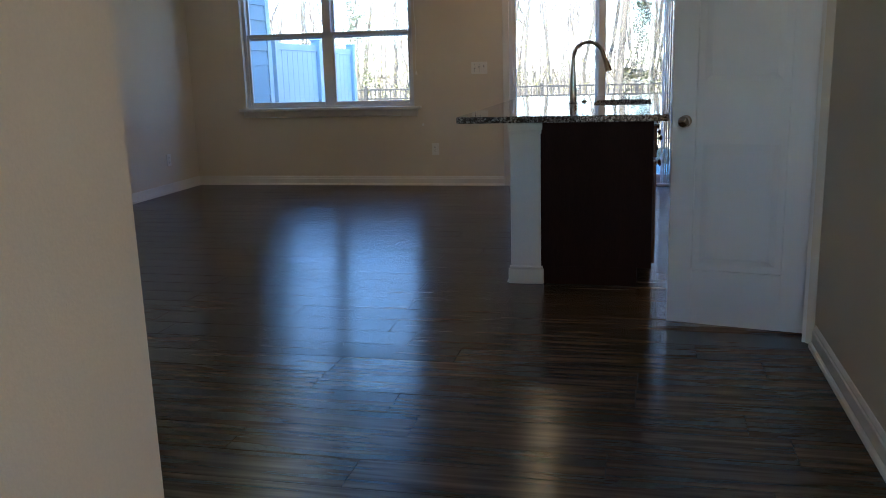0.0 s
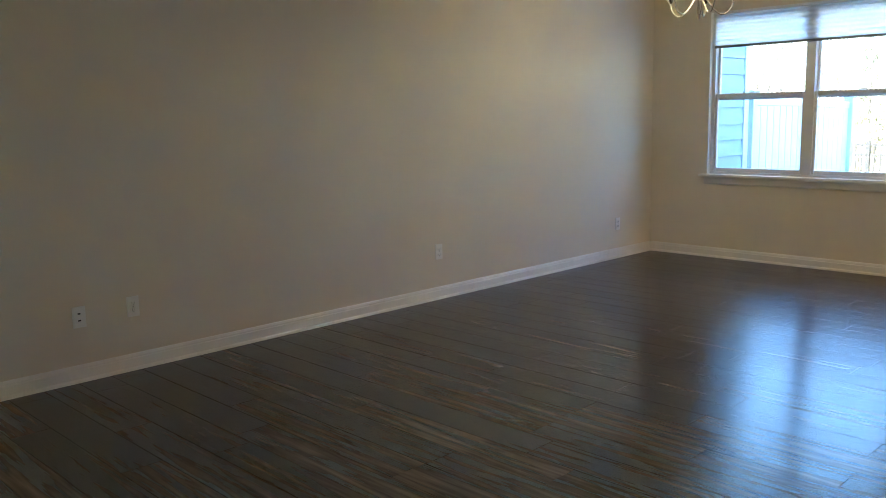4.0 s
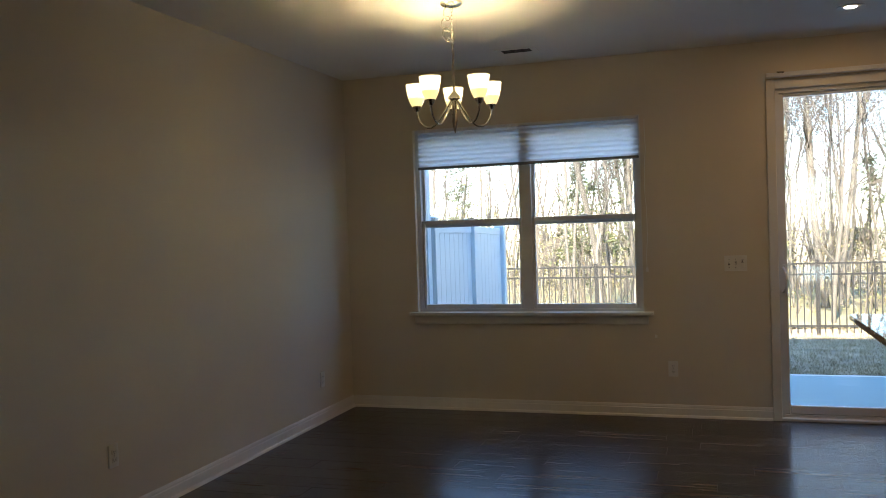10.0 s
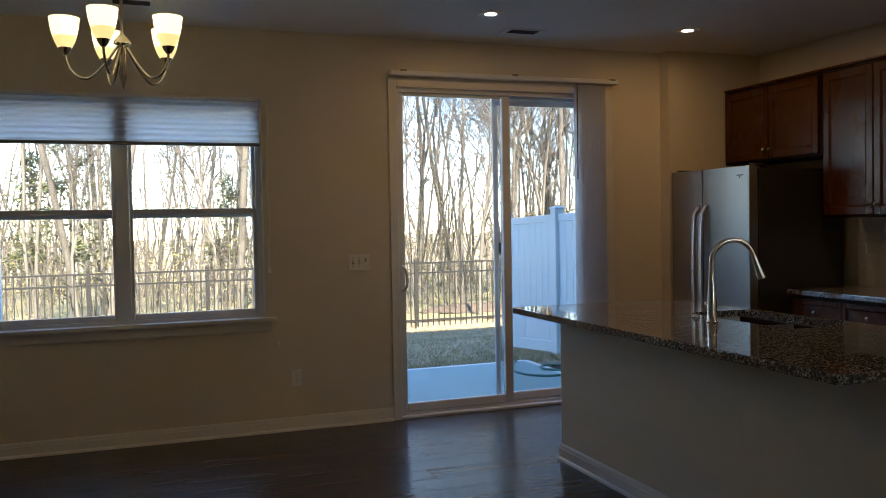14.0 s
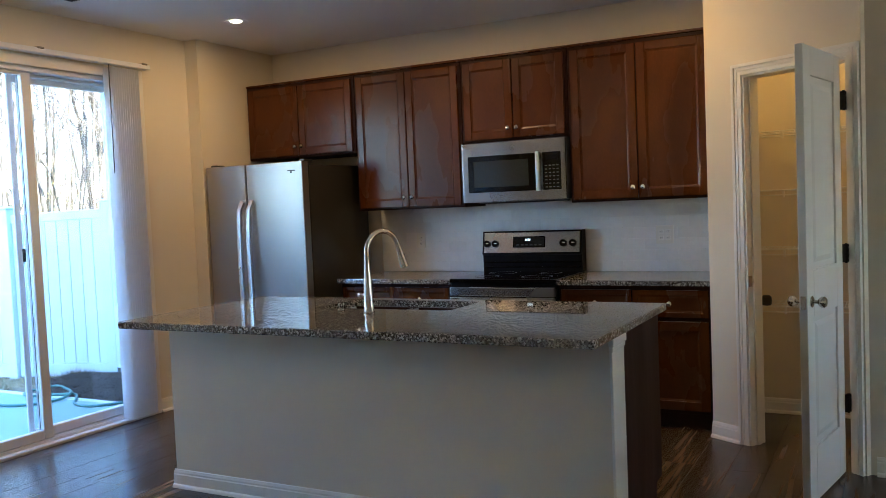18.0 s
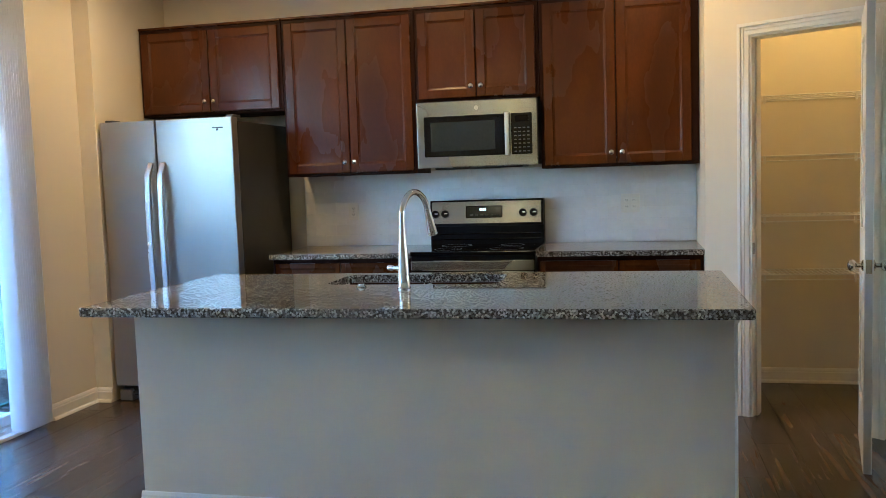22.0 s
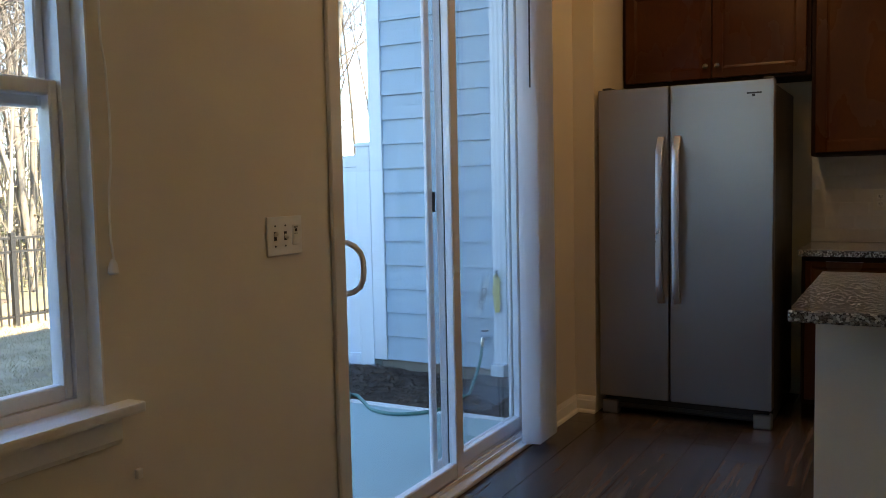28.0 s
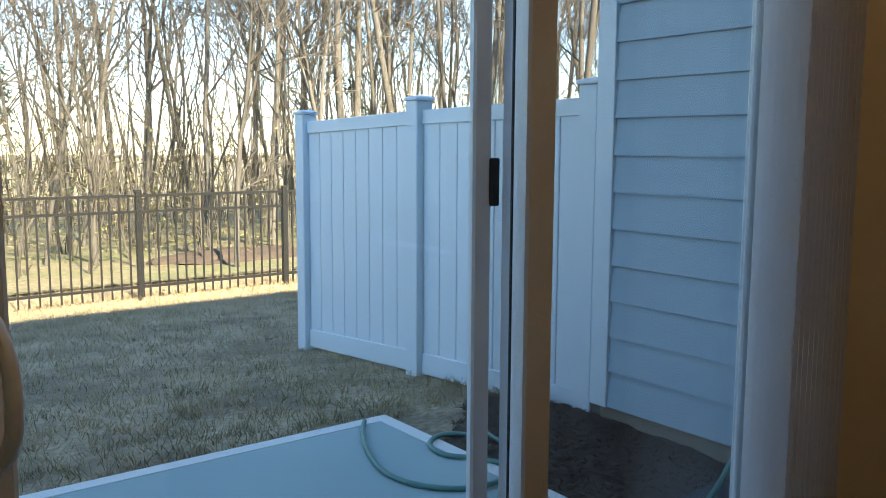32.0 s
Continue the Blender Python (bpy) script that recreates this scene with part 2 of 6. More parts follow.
def plank_mat():
    """Dark brown wood-look plank: each board its own tone, grain along x."""
    m = bpy.data.materials.new("dark_plank")
    m.use_nodes = True
    n, l = m.node_tree.nodes, m.node_tree.links
    b = n["Principled BSDF"]
    co, info = n.new("ShaderNodeTexCoord"), n.new("ShaderNodeObjectInfo")
    off = n.new("ShaderNodeVectorMath")
    off.operation = "ADD"
    cx = n.new("ShaderNodeCombineXYZ")
    mul = n.new("ShaderNodeMath")
    mul.operation = "MULTIPLY"
    mul.inputs[1].default_value = 37.0
    l.new(info.outputs["Random"], mul.inputs[0])
    l.new(mul.outputs["Value"], cx.inputs["X"]), l.new(mul.outputs["Value"], cx.inputs["Y"])
    l.new(co.outputs["Object"], off.inputs[0]), l.new(cx.outputs["Vector"], off.inputs[1])
    mp = n.new("ShaderNodeMapping")
    mp.inputs["Scale"].default_value = (0.8, 13, 1)
    l.new(off.outputs["Vector"], mp.inputs["Vector"])
    g = n.new("ShaderNodeTexNoise")
    g.inputs["Scale"].default_value, g.inputs["Detail"].default_value, g.inputs["Distortion"].default_value = 2.2, 3.5, 0.2
    l.new(mp.outputs["Vector"], g.inputs["Vector"])
    r = n.new("ShaderNodeValToRGB")
    e = r.color_ramp.elements
    e[0].position, e[0].color = 0.33, (0.034, 0.0236, 0.0170, 1)
    e[1].position, e[1].color = 0.70, (0.145, 0.102, 0.073, 1)
    l.new(g.outputs["Fac"], r.inputs["Fac"])
    hsv = n.new("ShaderNodeHueSaturation")
    mr = n.new("ShaderNodeMapRange")
    mr.inputs["To Min"].default_value, mr.inputs["To Max"].default_value = 0.72, 1.25
    l.new(info.outputs["Random"], mr.inputs["Value"]), l.new(mr.outputs["Result"], hsv.inputs["Value"])
    l.new(r.outputs["Color"], hsv.inputs["Color"]), l.new(hsv.outputs["Color"], b.inputs["Base Color"])
    ro = n.new("ShaderNodeMapRange")
    ro.inputs["To Min"].default_value, ro.inputs["To Max"].default_value = 0.22, 0.28
    l.new(g.outputs["Fac"], ro.inputs["Value"]), l.new(ro.outputs["Result"], b.inputs["Roughness"])
    bp = n.new("ShaderNodeBump")
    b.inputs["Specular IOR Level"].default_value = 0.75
    # blue of the sky's reflection put into the boards' specular colour
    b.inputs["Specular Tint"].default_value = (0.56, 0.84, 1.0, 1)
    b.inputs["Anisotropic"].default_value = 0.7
    tg_ = n.new("ShaderNodeCombineXYZ")
    tg_.inputs["Y"].default_value = 1.0
    l.new(tg_.outputs["Vector"], b.inputs["Tangent"])
    bp.inputs["Strength"].default_value, bp.inputs["Distance"].default_value = 0.03, 0.002
    sw = n.new("ShaderNodeTexNoise")
    sw.inputs["Scale"].default_value, sw.inputs["Detail"].default_value = 1.2, 0
    l.new(mp.outputs["Vector"], sw.inputs["Vector"])
    l.new(sw.outputs["Fac"], bp.inputs["Height"])
    wn_, sub, sc_, add, nrm, geo = (n.new("ShaderNodeTexWhiteNoise"), n.new("ShaderNodeVectorMath"), n.new("ShaderNodeVectorMath"), n.new("ShaderNodeVectorMath"), n.new("ShaderNodeVectorMath"), n.new("ShaderNodeNewGeometry"))
    wn_.noise_dimensions = "1D"
    sub.operation, sc_.operation, add.operation, nrm.operation = "SUBTRACT", "MULTIPLY", "ADD", "NORMALIZE"
    sub.inputs[1].default_value, sc_.inputs[1].default_value = (0.5, 0.5, 0.5), (0.008, 0.030, 0)
    l.new(info.outputs["Random"], wn_.inputs["W"]), l.new(wn_.outputs["Color"], sub.inputs[0]), l.new(sub.outputs["Vector"], sc_.inputs[0])
    l.new(geo.outputs["Normal"], add.inputs[0]), l.new(sc_.outputs["Vector"], add.inputs[1]), l.new(add.outputs["Vector"], nrm.inputs[0])
    l.new(nrm.outputs["Vector"], bp.inputs["Normal"]), l.new(bp.outputs["Normal"], b.inputs["Normal"])
    return m


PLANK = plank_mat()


# ---- building helpers ----
def box(bm, x0, x1, y0, y1, z0, z1, bev=0.0, seg=1):
    r = bmesh.ops.create_cube(bm, size=1.0)
    vs = r["verts"]
    for v in vs:
        v.co = Vector(((x0 + x1) / 2 + v.co.x * (x1 - x0), (y0 + y1) / 2 + v.co.y * (y1 - y0), (z0 + z1) / 2 + v.co.z * (z1 - z0)))
    if bev:
        es = list({e for v in vs for e in v.link_edges})
        bmesh.ops.bevel(bm, geom=es, offset=bev, segments=seg, profile=0.7, affect="EDGES")
    return bm


def one(x0, x1, y0, y1, z0, z1, bev=0.0, seg=1):
    return box(bmesh.new(), x0, x1, y0, y1, z0, z1, bev, seg)


def cyl(bm, p, q, r0, r1=None, seg=16, caps=True):
    """A round bar from p to q."""
    p, q = Vector(p), Vector(q)
    m = Matrix.Translation((p + q) / 2) @ (q - p).to_track_quat("Z", "Y").to_matrix().to_4x4()
    bmesh.ops.create_cone(bm, cap_ends=caps, segments=seg, radius1=r0, radius2=r0 if r1 is None else r1, depth=(q - p).length, matrix=m)
    return bm


def lathe(bm, prof, seg=24, m=None):
    """Turns a profile of (radius, height) about z."""
    rings = []
    for r, z in prof:
        rings.append([bm.verts.new((r * math.cos(2 * math.pi * i / seg), r * math.sin(2 * math.pi * i / seg), z)) for i in range(seg)])
    for a, b in zip(rings, rings[1:]):
        for i in range(seg):
            bm.faces.new((a[i], a[(i + 1) % seg], b[(i + 1) % seg], b[i]))
    if m is not None:
        for ring in rings:
            for v in ring:
                v.co = m @ v.co
    return bm


def tube(bm, pts, r, seg=10):
    """A bent round bar through the points; r is a number or one radius a point."""
    pts = [Vector(p) for p in pts]
    rs = r if isinstance(r, (list, tuple)) else [r] * len(pts)
    rings, side = [], None
    for i, p in enumerate(pts):
        d = (pts[min(i + 1, len(pts) - 1)] - pts[max(i - 1, 0)]).normalized()
        if side is None:
            side = d.orthogonal().normalized()
        side = (side - d * side.dot(d)).normalized()
        up = d.cross(side)
        rings.append([bm.verts.new(p + (side * math.cos(2 * math.pi * k / seg) + up * math.sin(2 * math.pi * k / seg)) * rs[i]) for k in range(seg)])
    for a, b in zip(rings, rings[1:]):
        for k in range(seg):
            bm.faces.new((a[k], a[(k + 1) % seg], b[(k + 1) % seg], b[k]))
    bm.faces.new(rings[0][::-1]), bm.faces.new(rings[-1])
    return bm


def prism(bm, outline, axis, a, b):
    """Pushes an outline of (u, v) along an axis from a to b. axis x: (u, v) = (y, z); y: (x, z); z: (x, y)."""
    def at(u, v, w):
        return {"x": (w, u, v), "y": (u, w, v), "z": (u, v, w)}[axis]
    f = [bm.verts.new(at(u, v, a)) for u, v in outline]
    g = [bm.verts.new(at(u, v, b)) for u, v in outline]
    n = len(f)
    bm.faces.new(f), bm.faces.new(g[::-1])
    for i in range(n):
        bm.faces.new((f[i], g[i], g[(i + 1) % n], f[(i + 1) % n]))
    return bm


def mesh_of(name, bm, material, smooth=None):
    bmesh.ops.recalc_face_normals(bm, faces=bm.faces)
    me = bpy.data.meshes.new(name)
    bm.to_mesh(me)
    bm.free()
    me.materials.append(material)
    if smooth:
        me.shade_smooth()
        me.set_sharp_from_angle(angle=radians(smooth))
    return me


def part(name, bm, material, parent, label="", smooth=None, m=None):
    ob = new(name, mesh_of(name, bm, material, smooth))
    ob.parent = parent
    if m is not None:
        ob.matrix_basis = m
    if label:
        ob["label"] = label
    return ob


def thing(name, label, category, m=None, group=""):
    ob = new(name)
    ob.empty_display_size = 0.1
    if m is not None:
        ob.matrix_basis = m
    return tagged(ob, label, category, group)


def solid(name, bm, material, label, category, group="", smooth=None, m=None):
    ob = new(name, mesh_of(name, bm, material, smooth))
    if m is not None:
        ob.matrix_basis = m
    return tagged(ob, label, category, group)


def structure(name, bm, material, label, category="", smooth=None, m=None):
    ob = new(name, mesh_of(name, bm, material, smooth))
    if m is not None:
        ob.matrix_basis = m
    return tagged(ob, label, category, "", "structure")


# ---- the large structure ----
H = 2.75
bm = bmesh.new()
T = 0.15
WX0, WX1, WZ0, WZ1 = 0.605, 2.43, 0.79, 2.29
SX0, SX1, SZ1 = 3.385, 5.10, 2.40
box(bm, -T, WX0, 0, T, 0, H), box(bm, WX0, WX1, 0, T, 0, WZ0), box(bm, WX0, WX1, 0, T, WZ1, H)
box(bm, WX1, SX0, 0, T, 0, H), box(bm, SX0, SX1, 0, T, SZ1, H), box(bm, SX1, 5.61, 0, T, 0, H)
structure("wall_north", bm, PAINT, "beige painted wall with window and sliding door openings", "wall")
structure("wall_north_jog", one(5.61, 6.65, -0.12, T, 0, H), PAINT, "beige painted wall projecting behind the refrigerator", "wall")
structure("wall_west", one(-T, 0, -7.65, 0, 0, H), PAINT, "long beige painted living room wall", "wall")
structure("wall_east", one(6.50, 6.65, -5.75, -0.12, 0, H), PAINT, "beige painted kitchen and pantry wall", "wall")
structure("wall_south", one(0, 4.11, -7.65, -7.50, 0, H), PAINT, "beige painted end wall of the living room", "wall")
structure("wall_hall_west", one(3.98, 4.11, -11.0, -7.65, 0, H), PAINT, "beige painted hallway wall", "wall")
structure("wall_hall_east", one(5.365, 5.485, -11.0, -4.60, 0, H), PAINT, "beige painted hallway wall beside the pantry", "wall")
# closing wall out of view, its opening added to bring daylight into the hall
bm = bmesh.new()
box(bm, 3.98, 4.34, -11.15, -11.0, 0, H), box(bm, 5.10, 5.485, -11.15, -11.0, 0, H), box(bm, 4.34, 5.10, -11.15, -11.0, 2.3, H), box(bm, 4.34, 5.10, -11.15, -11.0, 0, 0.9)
structure("wall_hall_end", bm, PAINT, "unseen beige wall closing the hallway, with an added daylight opening", "wall")
structure("wall_pantry_north", one(5.81, 6.50, -3.92, -3.80, 0, H), PAINT, "beige painted pantry side wall", "wall")
structure("wall_pantry_south", one(5.485, 6.50, -5.75, -5.63, 0, H), PAINT, "beige painted pantry end wall", "wall")
# slanted pantry wall: local x runs along it from the kitchen side, local y points into the room
PA = Matrix.Translation((5.81, -3.80, 0)) @ Matrix.Rotation(math.atan2(-0.83, -0.48), 4, "Z") @ Matrix.Diagonal((1, -1, 1, 1))
PL, PO0, PO1, PZ = 0.948, 0.256, 0.878, 2.07
bm = bmesh.new()
box(bm, 0, PO0, -0.115, 0, 0, H), box(bm, PO0, PO1, -0.115, 0, PZ, H), box(bm, PO1, PL, -0.115, 0, 0, H)
bmesh.ops.transform(bm, matrix=PA, verts=bm.verts)
structure("wall_pantry_front", bm, PAINT, "slanted beige wall holding the pantry doorway", "wall")
structure("ceiling", one(-T, 6.65, -11.15, T, H, H + 0.12), CEIL, "flat white painted ceiling", "ceiling")
floor = structure("floor", one(-T, 6.65, -11.15, 0.0, -0.12, -0.0030), mat("seam_brown", (0.016, 0.012, 0.009), 0.6), "dark brown wood-look plank floor", "floor")

# ground, patio, yard
def ground_height(x, y):
    z = -0.12 - 0.075 * min(max(y - 2.1, 0), 2.9) - 0.042 * min(max(y - 5, 0), 4.6)
    if y > 9.6:
        z -= 0.05 * min(y - 9.6, 60)
    return z


bm = bmesh.new()
xs = [-400, -150, -60] + [-30 + 2 * i for i in range(34)] + [60, 150, 400]
ys = [-400, -120, -40, -12, 0.15] + [0.6 + 0.9 * i for i in range(40)] + [45, 60, 90, 150, 400]
gv = [[bm.verts.new((x, y, ground_height(x, y) + (noise.noise((x * 0.4, y * 0.4, 0)) * 0.03 if 0.2 < y < 60 else 0))) for y in ys] for x in xs]
for i in range(len(xs) - 1):
    for j in range(len(ys) - 1):
        bm.faces.new((gv[i][j], gv[i + 1][j], gv[i + 1][j + 1], gv[i][j + 1]))
structure("ground", bm, GROUND, "brown dormant winter lawn with bare patches", "ground", smooth=40)
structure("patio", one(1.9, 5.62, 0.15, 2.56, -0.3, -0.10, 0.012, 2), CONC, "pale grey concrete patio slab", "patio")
patio_edge = one(1.9, 5.545, 2.485, 2.5605, -0.2, -0.0965, 0.002)
box(patio_edge, 5.545, 5.6205, 0.152, 2.5605, -0.2, -0.0965, 0.002)
solid("slab_edging", patio_edge, mat("pale_edge_concrete", (0.72, 0.74, 0.71), 0.8, var=0.1, scale=5, bscale=90, fine=0.05), "pale smooth-tooled edge band of the patio slab", "edging")
# house mass above the room, unseen, added to throw shade on the lawn
bm = bmesh.new()
box(bm, -20, 28, 0.15, 0.20, H, 5.3)
box(bm, -20, 28, -12, 0.25, 5.3, 5.5)
structure("shading_storey", bm, SIDING, "unseen pale blue-grey house storey added to cast shade on the lawn", "facade")


# ---- trim, window, sliding door ----
def baseboard(p, q, out):
    """A baseboard run from p to q on the floor; out is the unit direction into the room."""
    p, q, o = Vector((*p, 0)), Vector((*q, 0)), Vector((*out, 0))
    prof = ((0, 0.0), (0.027, 0.0), (0.0265, 0.006), (0.023, 0.014), (0.0165, 0.0185), (0.013, 0.019), (0.013, 0.067), (0.009, 0.072), (0.009, 0.080), (0.004, 0.093), (0, 0.095))
    bm = bmesh.new()
    a = [bm.verts.new(p + o * u + Vector((0, 0, w))) for u, w in prof]
    b = [bm.verts.new(q + o * u + Vector((0, 0, w))) for u, w in prof]
    bm.faces.new(a), bm.faces.new(b[::-1])
    for i in range(len(prof)):
        j = (i + 1) % len(prof)
        bm.faces.new((a[i], b[i], b[j], a[j]))
    structure("baseboard", bm, TRIM, "cream white painted baseboard along the wall", "baseboard")


U = Vector((-0.48, -0.83)).normalized()
N = Vector((-U.y, U.x)) * -1
baseboard((0, -7.487), (0, 0), (1, 0))
baseboard((0.013, 0), (3.324, 0), (0, -1))
baseboard((5.166, 0), (5.61, 0), (0, -1))
baseboard((5.61, -0.013), (5.61, -0.12), (-1, 0))
baseboard((0.013, -7.5), (4.11, -7.5), (0, 1))
baseboard((4.11, -7.5), (4.11, -11), (1, 0))
baseboard((5.365, -11), (5.365, -4.665), (-1, 0))
PAs = Vector((5.81, -3.80))
baseboard(PAs, PAs + U * 0.203, N)
baseboard((6.50, -5.63), (6.50, -3.92), (-1, 0))

# living room window
bm = bmesh.new()
for x0, x1 in ((WX0, 1.53), (1.53, WX1)):
    box(bm, x0, x0 + 0.04, 0.045, 0.13, WZ0, WZ1), box(bm, x1 - 0.04, x1, 0.045, 0.13, WZ0, WZ1)
    box(bm, x0 + 0.04, x1 - 0.04, 0.045, 0.13, WZ0, WZ0 + 0.028), box(bm, x0 + 0.04, x1 - 0.04, 0.045, 0.13, WZ1 - 0.04, WZ1)
window = structure("window_1", bm, VINYL, "white vinyl twin single-hung window over a sill", "window")
for x0, x1 in ((WX0 + 0.04, 1.49), (1.57, WX1 - 0.04)):
    for z0, z1, y in ((WZ0 + 0.028, 1.545, 0.055), (1.485, WZ1 - 0.04, 0.092)):
        bm = bmesh.new()
        s = 0.024
        box(bm, x0 + 0.001, x0 + s, y, y + 0.034, z0, z1, 0.004), box(bm, x1 - s, x1 - 0.001, y, y + 0.034, z0, z1, 0.004)
        box(bm, x0 + s, x1 - s, y, y + 0.034, z0, z0 + 0.036, 0.004), box(bm, x0 + s, x1 - s, y, y + 0.034, z1 - 0.036, z1, 0.004)
        sash = part("sash", bm, VINYL, window)
        g = part("pane", one(x0 + s, x1 - s, y + 0.014, y + 0.02, z0 + 0.036, z1 - 0.036), GLASS, sash)
        g.visible_shadow = False
    part("sash_lock", one((x0 + x1) / 2 - 0.03, (x0 + x1) / 2 + 0.03, 0.045, 0.056, 1.546, 1.556, 0.003), VINYL, window)
bm = bmesh.new()
box(bm, 0.545, 2.50, -0.055, 0.0448, 0.772, 0.7965, 0.006, 2)
part("sill", bm, TRIM, window)
bm = prism(bmesh.new(), ((0, 0.70), (-0.010, 0.70), (-0.016, 0.712), (-0.016, 0.758), (-0.02, 0.770), (0, 0.770)), "x", 0.585, 2.46)
part("apron", bm, TRIM, window)
bm = bmesh.new()
box(bm, WX0 - 0.001, WX0 + 0.006, 0.0, 0.045, WZ0, WZ1), box(bm, WX1 - 0.006, WX1 + 0.001, 0.0, 0.045, WZ0, WZ1)
box(bm, WX0 + 0.006, WX1 - 0.006, 0.0, 0.045, WZ1 - 0.006, WZ1 + 0.001)
part("jamb_lining", bm, TRIM, window)

# pleated shade pulled a third of the way down
def shade_mat():
    m = bpy.data.materials.new("translucent_shade")
    m.use_nodes = True
    n, l = m.node_tree.nodes, m.node_tree.links
    b = n["Principled BSDF"]
    b.inputs["Base Color"].default_value, b.inputs["Roughness"].default_value = (0.82, 0.83, 0.86, 1), 0.9
    tr, mx = n.new("ShaderNodeBsdfTranslucent"), n.new("ShaderNodeMixShader")
    tr.inputs["Color"].default_value = (0.95, 0.96, 0.98, 1)
    mx.inputs["Fac"].default_value = 0.8
    l.new(b.outputs["BSDF"], mx.inputs[1]), l.new(tr.outputs["BSDF"], mx.inputs[2])
    l.new(mx.outputs["Shader"], n["Material Output"].inputs["Surface"])
    return m


SHADEM = shade_mat()
ws = thing("window_shade", "white pleated cellular shade partly lowered over the window", "window shade", pose(1.53, 0.02, 0))
bm = bmesh.new()
nz, z0, z1 = 15, 1.985, 2.265
prof = []
for i in range(nz + 1):
    prof.append((0.016 if i % 2 else 0.002, z0 + (z1 - z0) * i / nz))
for a, b in zip(prof, prof[1:]):
    bm.faces.new([bm.verts.new((x, u, z)) for x, u, z in ((-0.885, *a), (0.885, *a), (0.885, *b), (-0.885, *b))])
bmesh.ops.remove_doubles(bm, verts=bm.verts, dist=1e-5)
bmesh.ops.solidify(bm, geom=bm.faces, thickness=0.002)
part("pleats", bm, SHADEM, ws)
part("head_rail", one(-0.887, 0.887, -0.014, 0.022, 2.266, 2.288, 0.003), VINYL, ws)
part("bottom_rail", one(-0.887, 0.887, -0.008, 0.016, 1.962, 1.984, 0.004), mat("grey_rail", (0.25, 0.26, 0.27), 0.45), ws, "grey bottom rail")
cord = solid("shade_cord", tube(bmesh.new(), [(2.462 + 0.006 * math.sin(i * 0.55) + (0.004 if i % 4 == 0 else 0), -0.012 - 0.004 * math.sin(i), 2.25 - 0.056 * i) for i in range(21)], 0.003, 6), PLATE, "thin white lift cord hanging beside the window", "cord")
part("tassel", lathe(bmesh.new(), ((0, 0.036), (0.004, 0.036), (0.010, 0.024), (0.013, 0.004), (0.010, 0.0), (0, 0)), 12), PLATE, cord, m=pose(2.46, -0.012, 1.10))
solid("cord_cleat", one(2.502, 2.520, -0.012, 0.001, 0.598, 0.622, 0.002), PLATE, "small white cord cleat screwed below the window sill", "cord cleat")

# window out of view, added to light the hall from behind
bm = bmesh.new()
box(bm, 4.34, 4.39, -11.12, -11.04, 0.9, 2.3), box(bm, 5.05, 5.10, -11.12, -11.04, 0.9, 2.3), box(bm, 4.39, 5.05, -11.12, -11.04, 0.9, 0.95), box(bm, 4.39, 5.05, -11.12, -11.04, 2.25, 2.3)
w2 = structure("hall_fill_window", bm, VINYL, "unseen white framed window added to let daylight into the hallway", "window")
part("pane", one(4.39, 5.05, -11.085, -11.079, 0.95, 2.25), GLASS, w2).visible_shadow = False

# sliding patio door
def screen_mat():
    """Woven mesh: mostly open, the rest dark thread."""
    m = bpy.data.materials.new("insect_screen")
    m.use_nodes = True
    n, l = m.node_tree.nodes, m.node_tree.links
    b = n["Principled BSDF"]
    b.inputs["Base Color"].default_value, b.inputs["Roughness"].default_value = (0.05, 0.055, 0.06, 1), 0.7
    tr, mx = n.new("ShaderNodeBsdfTransparent"), n.new("ShaderNodeMixShader")
    mx.inputs["Fac"].default_value = 0.13
    l.new(tr.outputs["BSDF"], mx.inputs[1]), l.new(b.outputs["BSDF"], mx.inputs[2])
    l.new(mx.outputs["Shader"], n["Material Output"].inputs["Surface"])
    return m


sd = structure("door_1", bmesh.new(), VINYL, "white vinyl sliding glass patio door", "sliding door")
bm = bmesh.new()
box(bm, SX0, SX0 + 0.03, 0.015, 0.145, 0.0, SZ1), box(bm, SX1 - 0.03, SX1, 0.015, 0.145, 0.0, SZ1)
box(bm, SX0 + 0.03, SX1 - 0.03, 0.015, 0.145, SZ1 - 0.03, SZ1)
part("door_frame", bm, VINYL, sd)
bm = bmesh.new()
box(bm, SX0 - 0.002, SX1 + 0.002, -0.02, 0.15, 0.0, 0.022, 0.004)
for y in (0.03, 0.062, 0.1, 0.142):
    box(bm, SX0 + 0.03, SX1 - 0.03, y - 0.004, y + 0.004, 0.022, 0.04)
part("track", bm, VINYL, sd)


def door_panel(x0, x1, y0, y1, sx, label, sr=None):
    sr = sr or sx
    bm = bmesh.new()
    z0, z1 = 0.042, SZ1 - 0.032
    box(bm, x0, x0 + sx, y0, y1, z0, z1, 0.005), box(bm, x1 - sr, x1, y0, y1, z0, z1, 0.005)
    box(bm, x0 + sx, x1 - sr, y0, y1, z0, z0 + 0.062, 0.005), box(bm, x0 + sx, x1 - sr, y0, y1, z1 - 0.022, z1, 0.005)
    p = part("door_panel", bm, VINYL, sd, label)
    g = part("pane", one(x0 + sx, x1 - sr, (y0 + y1) / 2 - 0.006, (y0 + y1) / 2 + 0.006, z0 + 0.062, z1 - 0.022), GLASS, p)
    g.visible_shadow = False
    return p


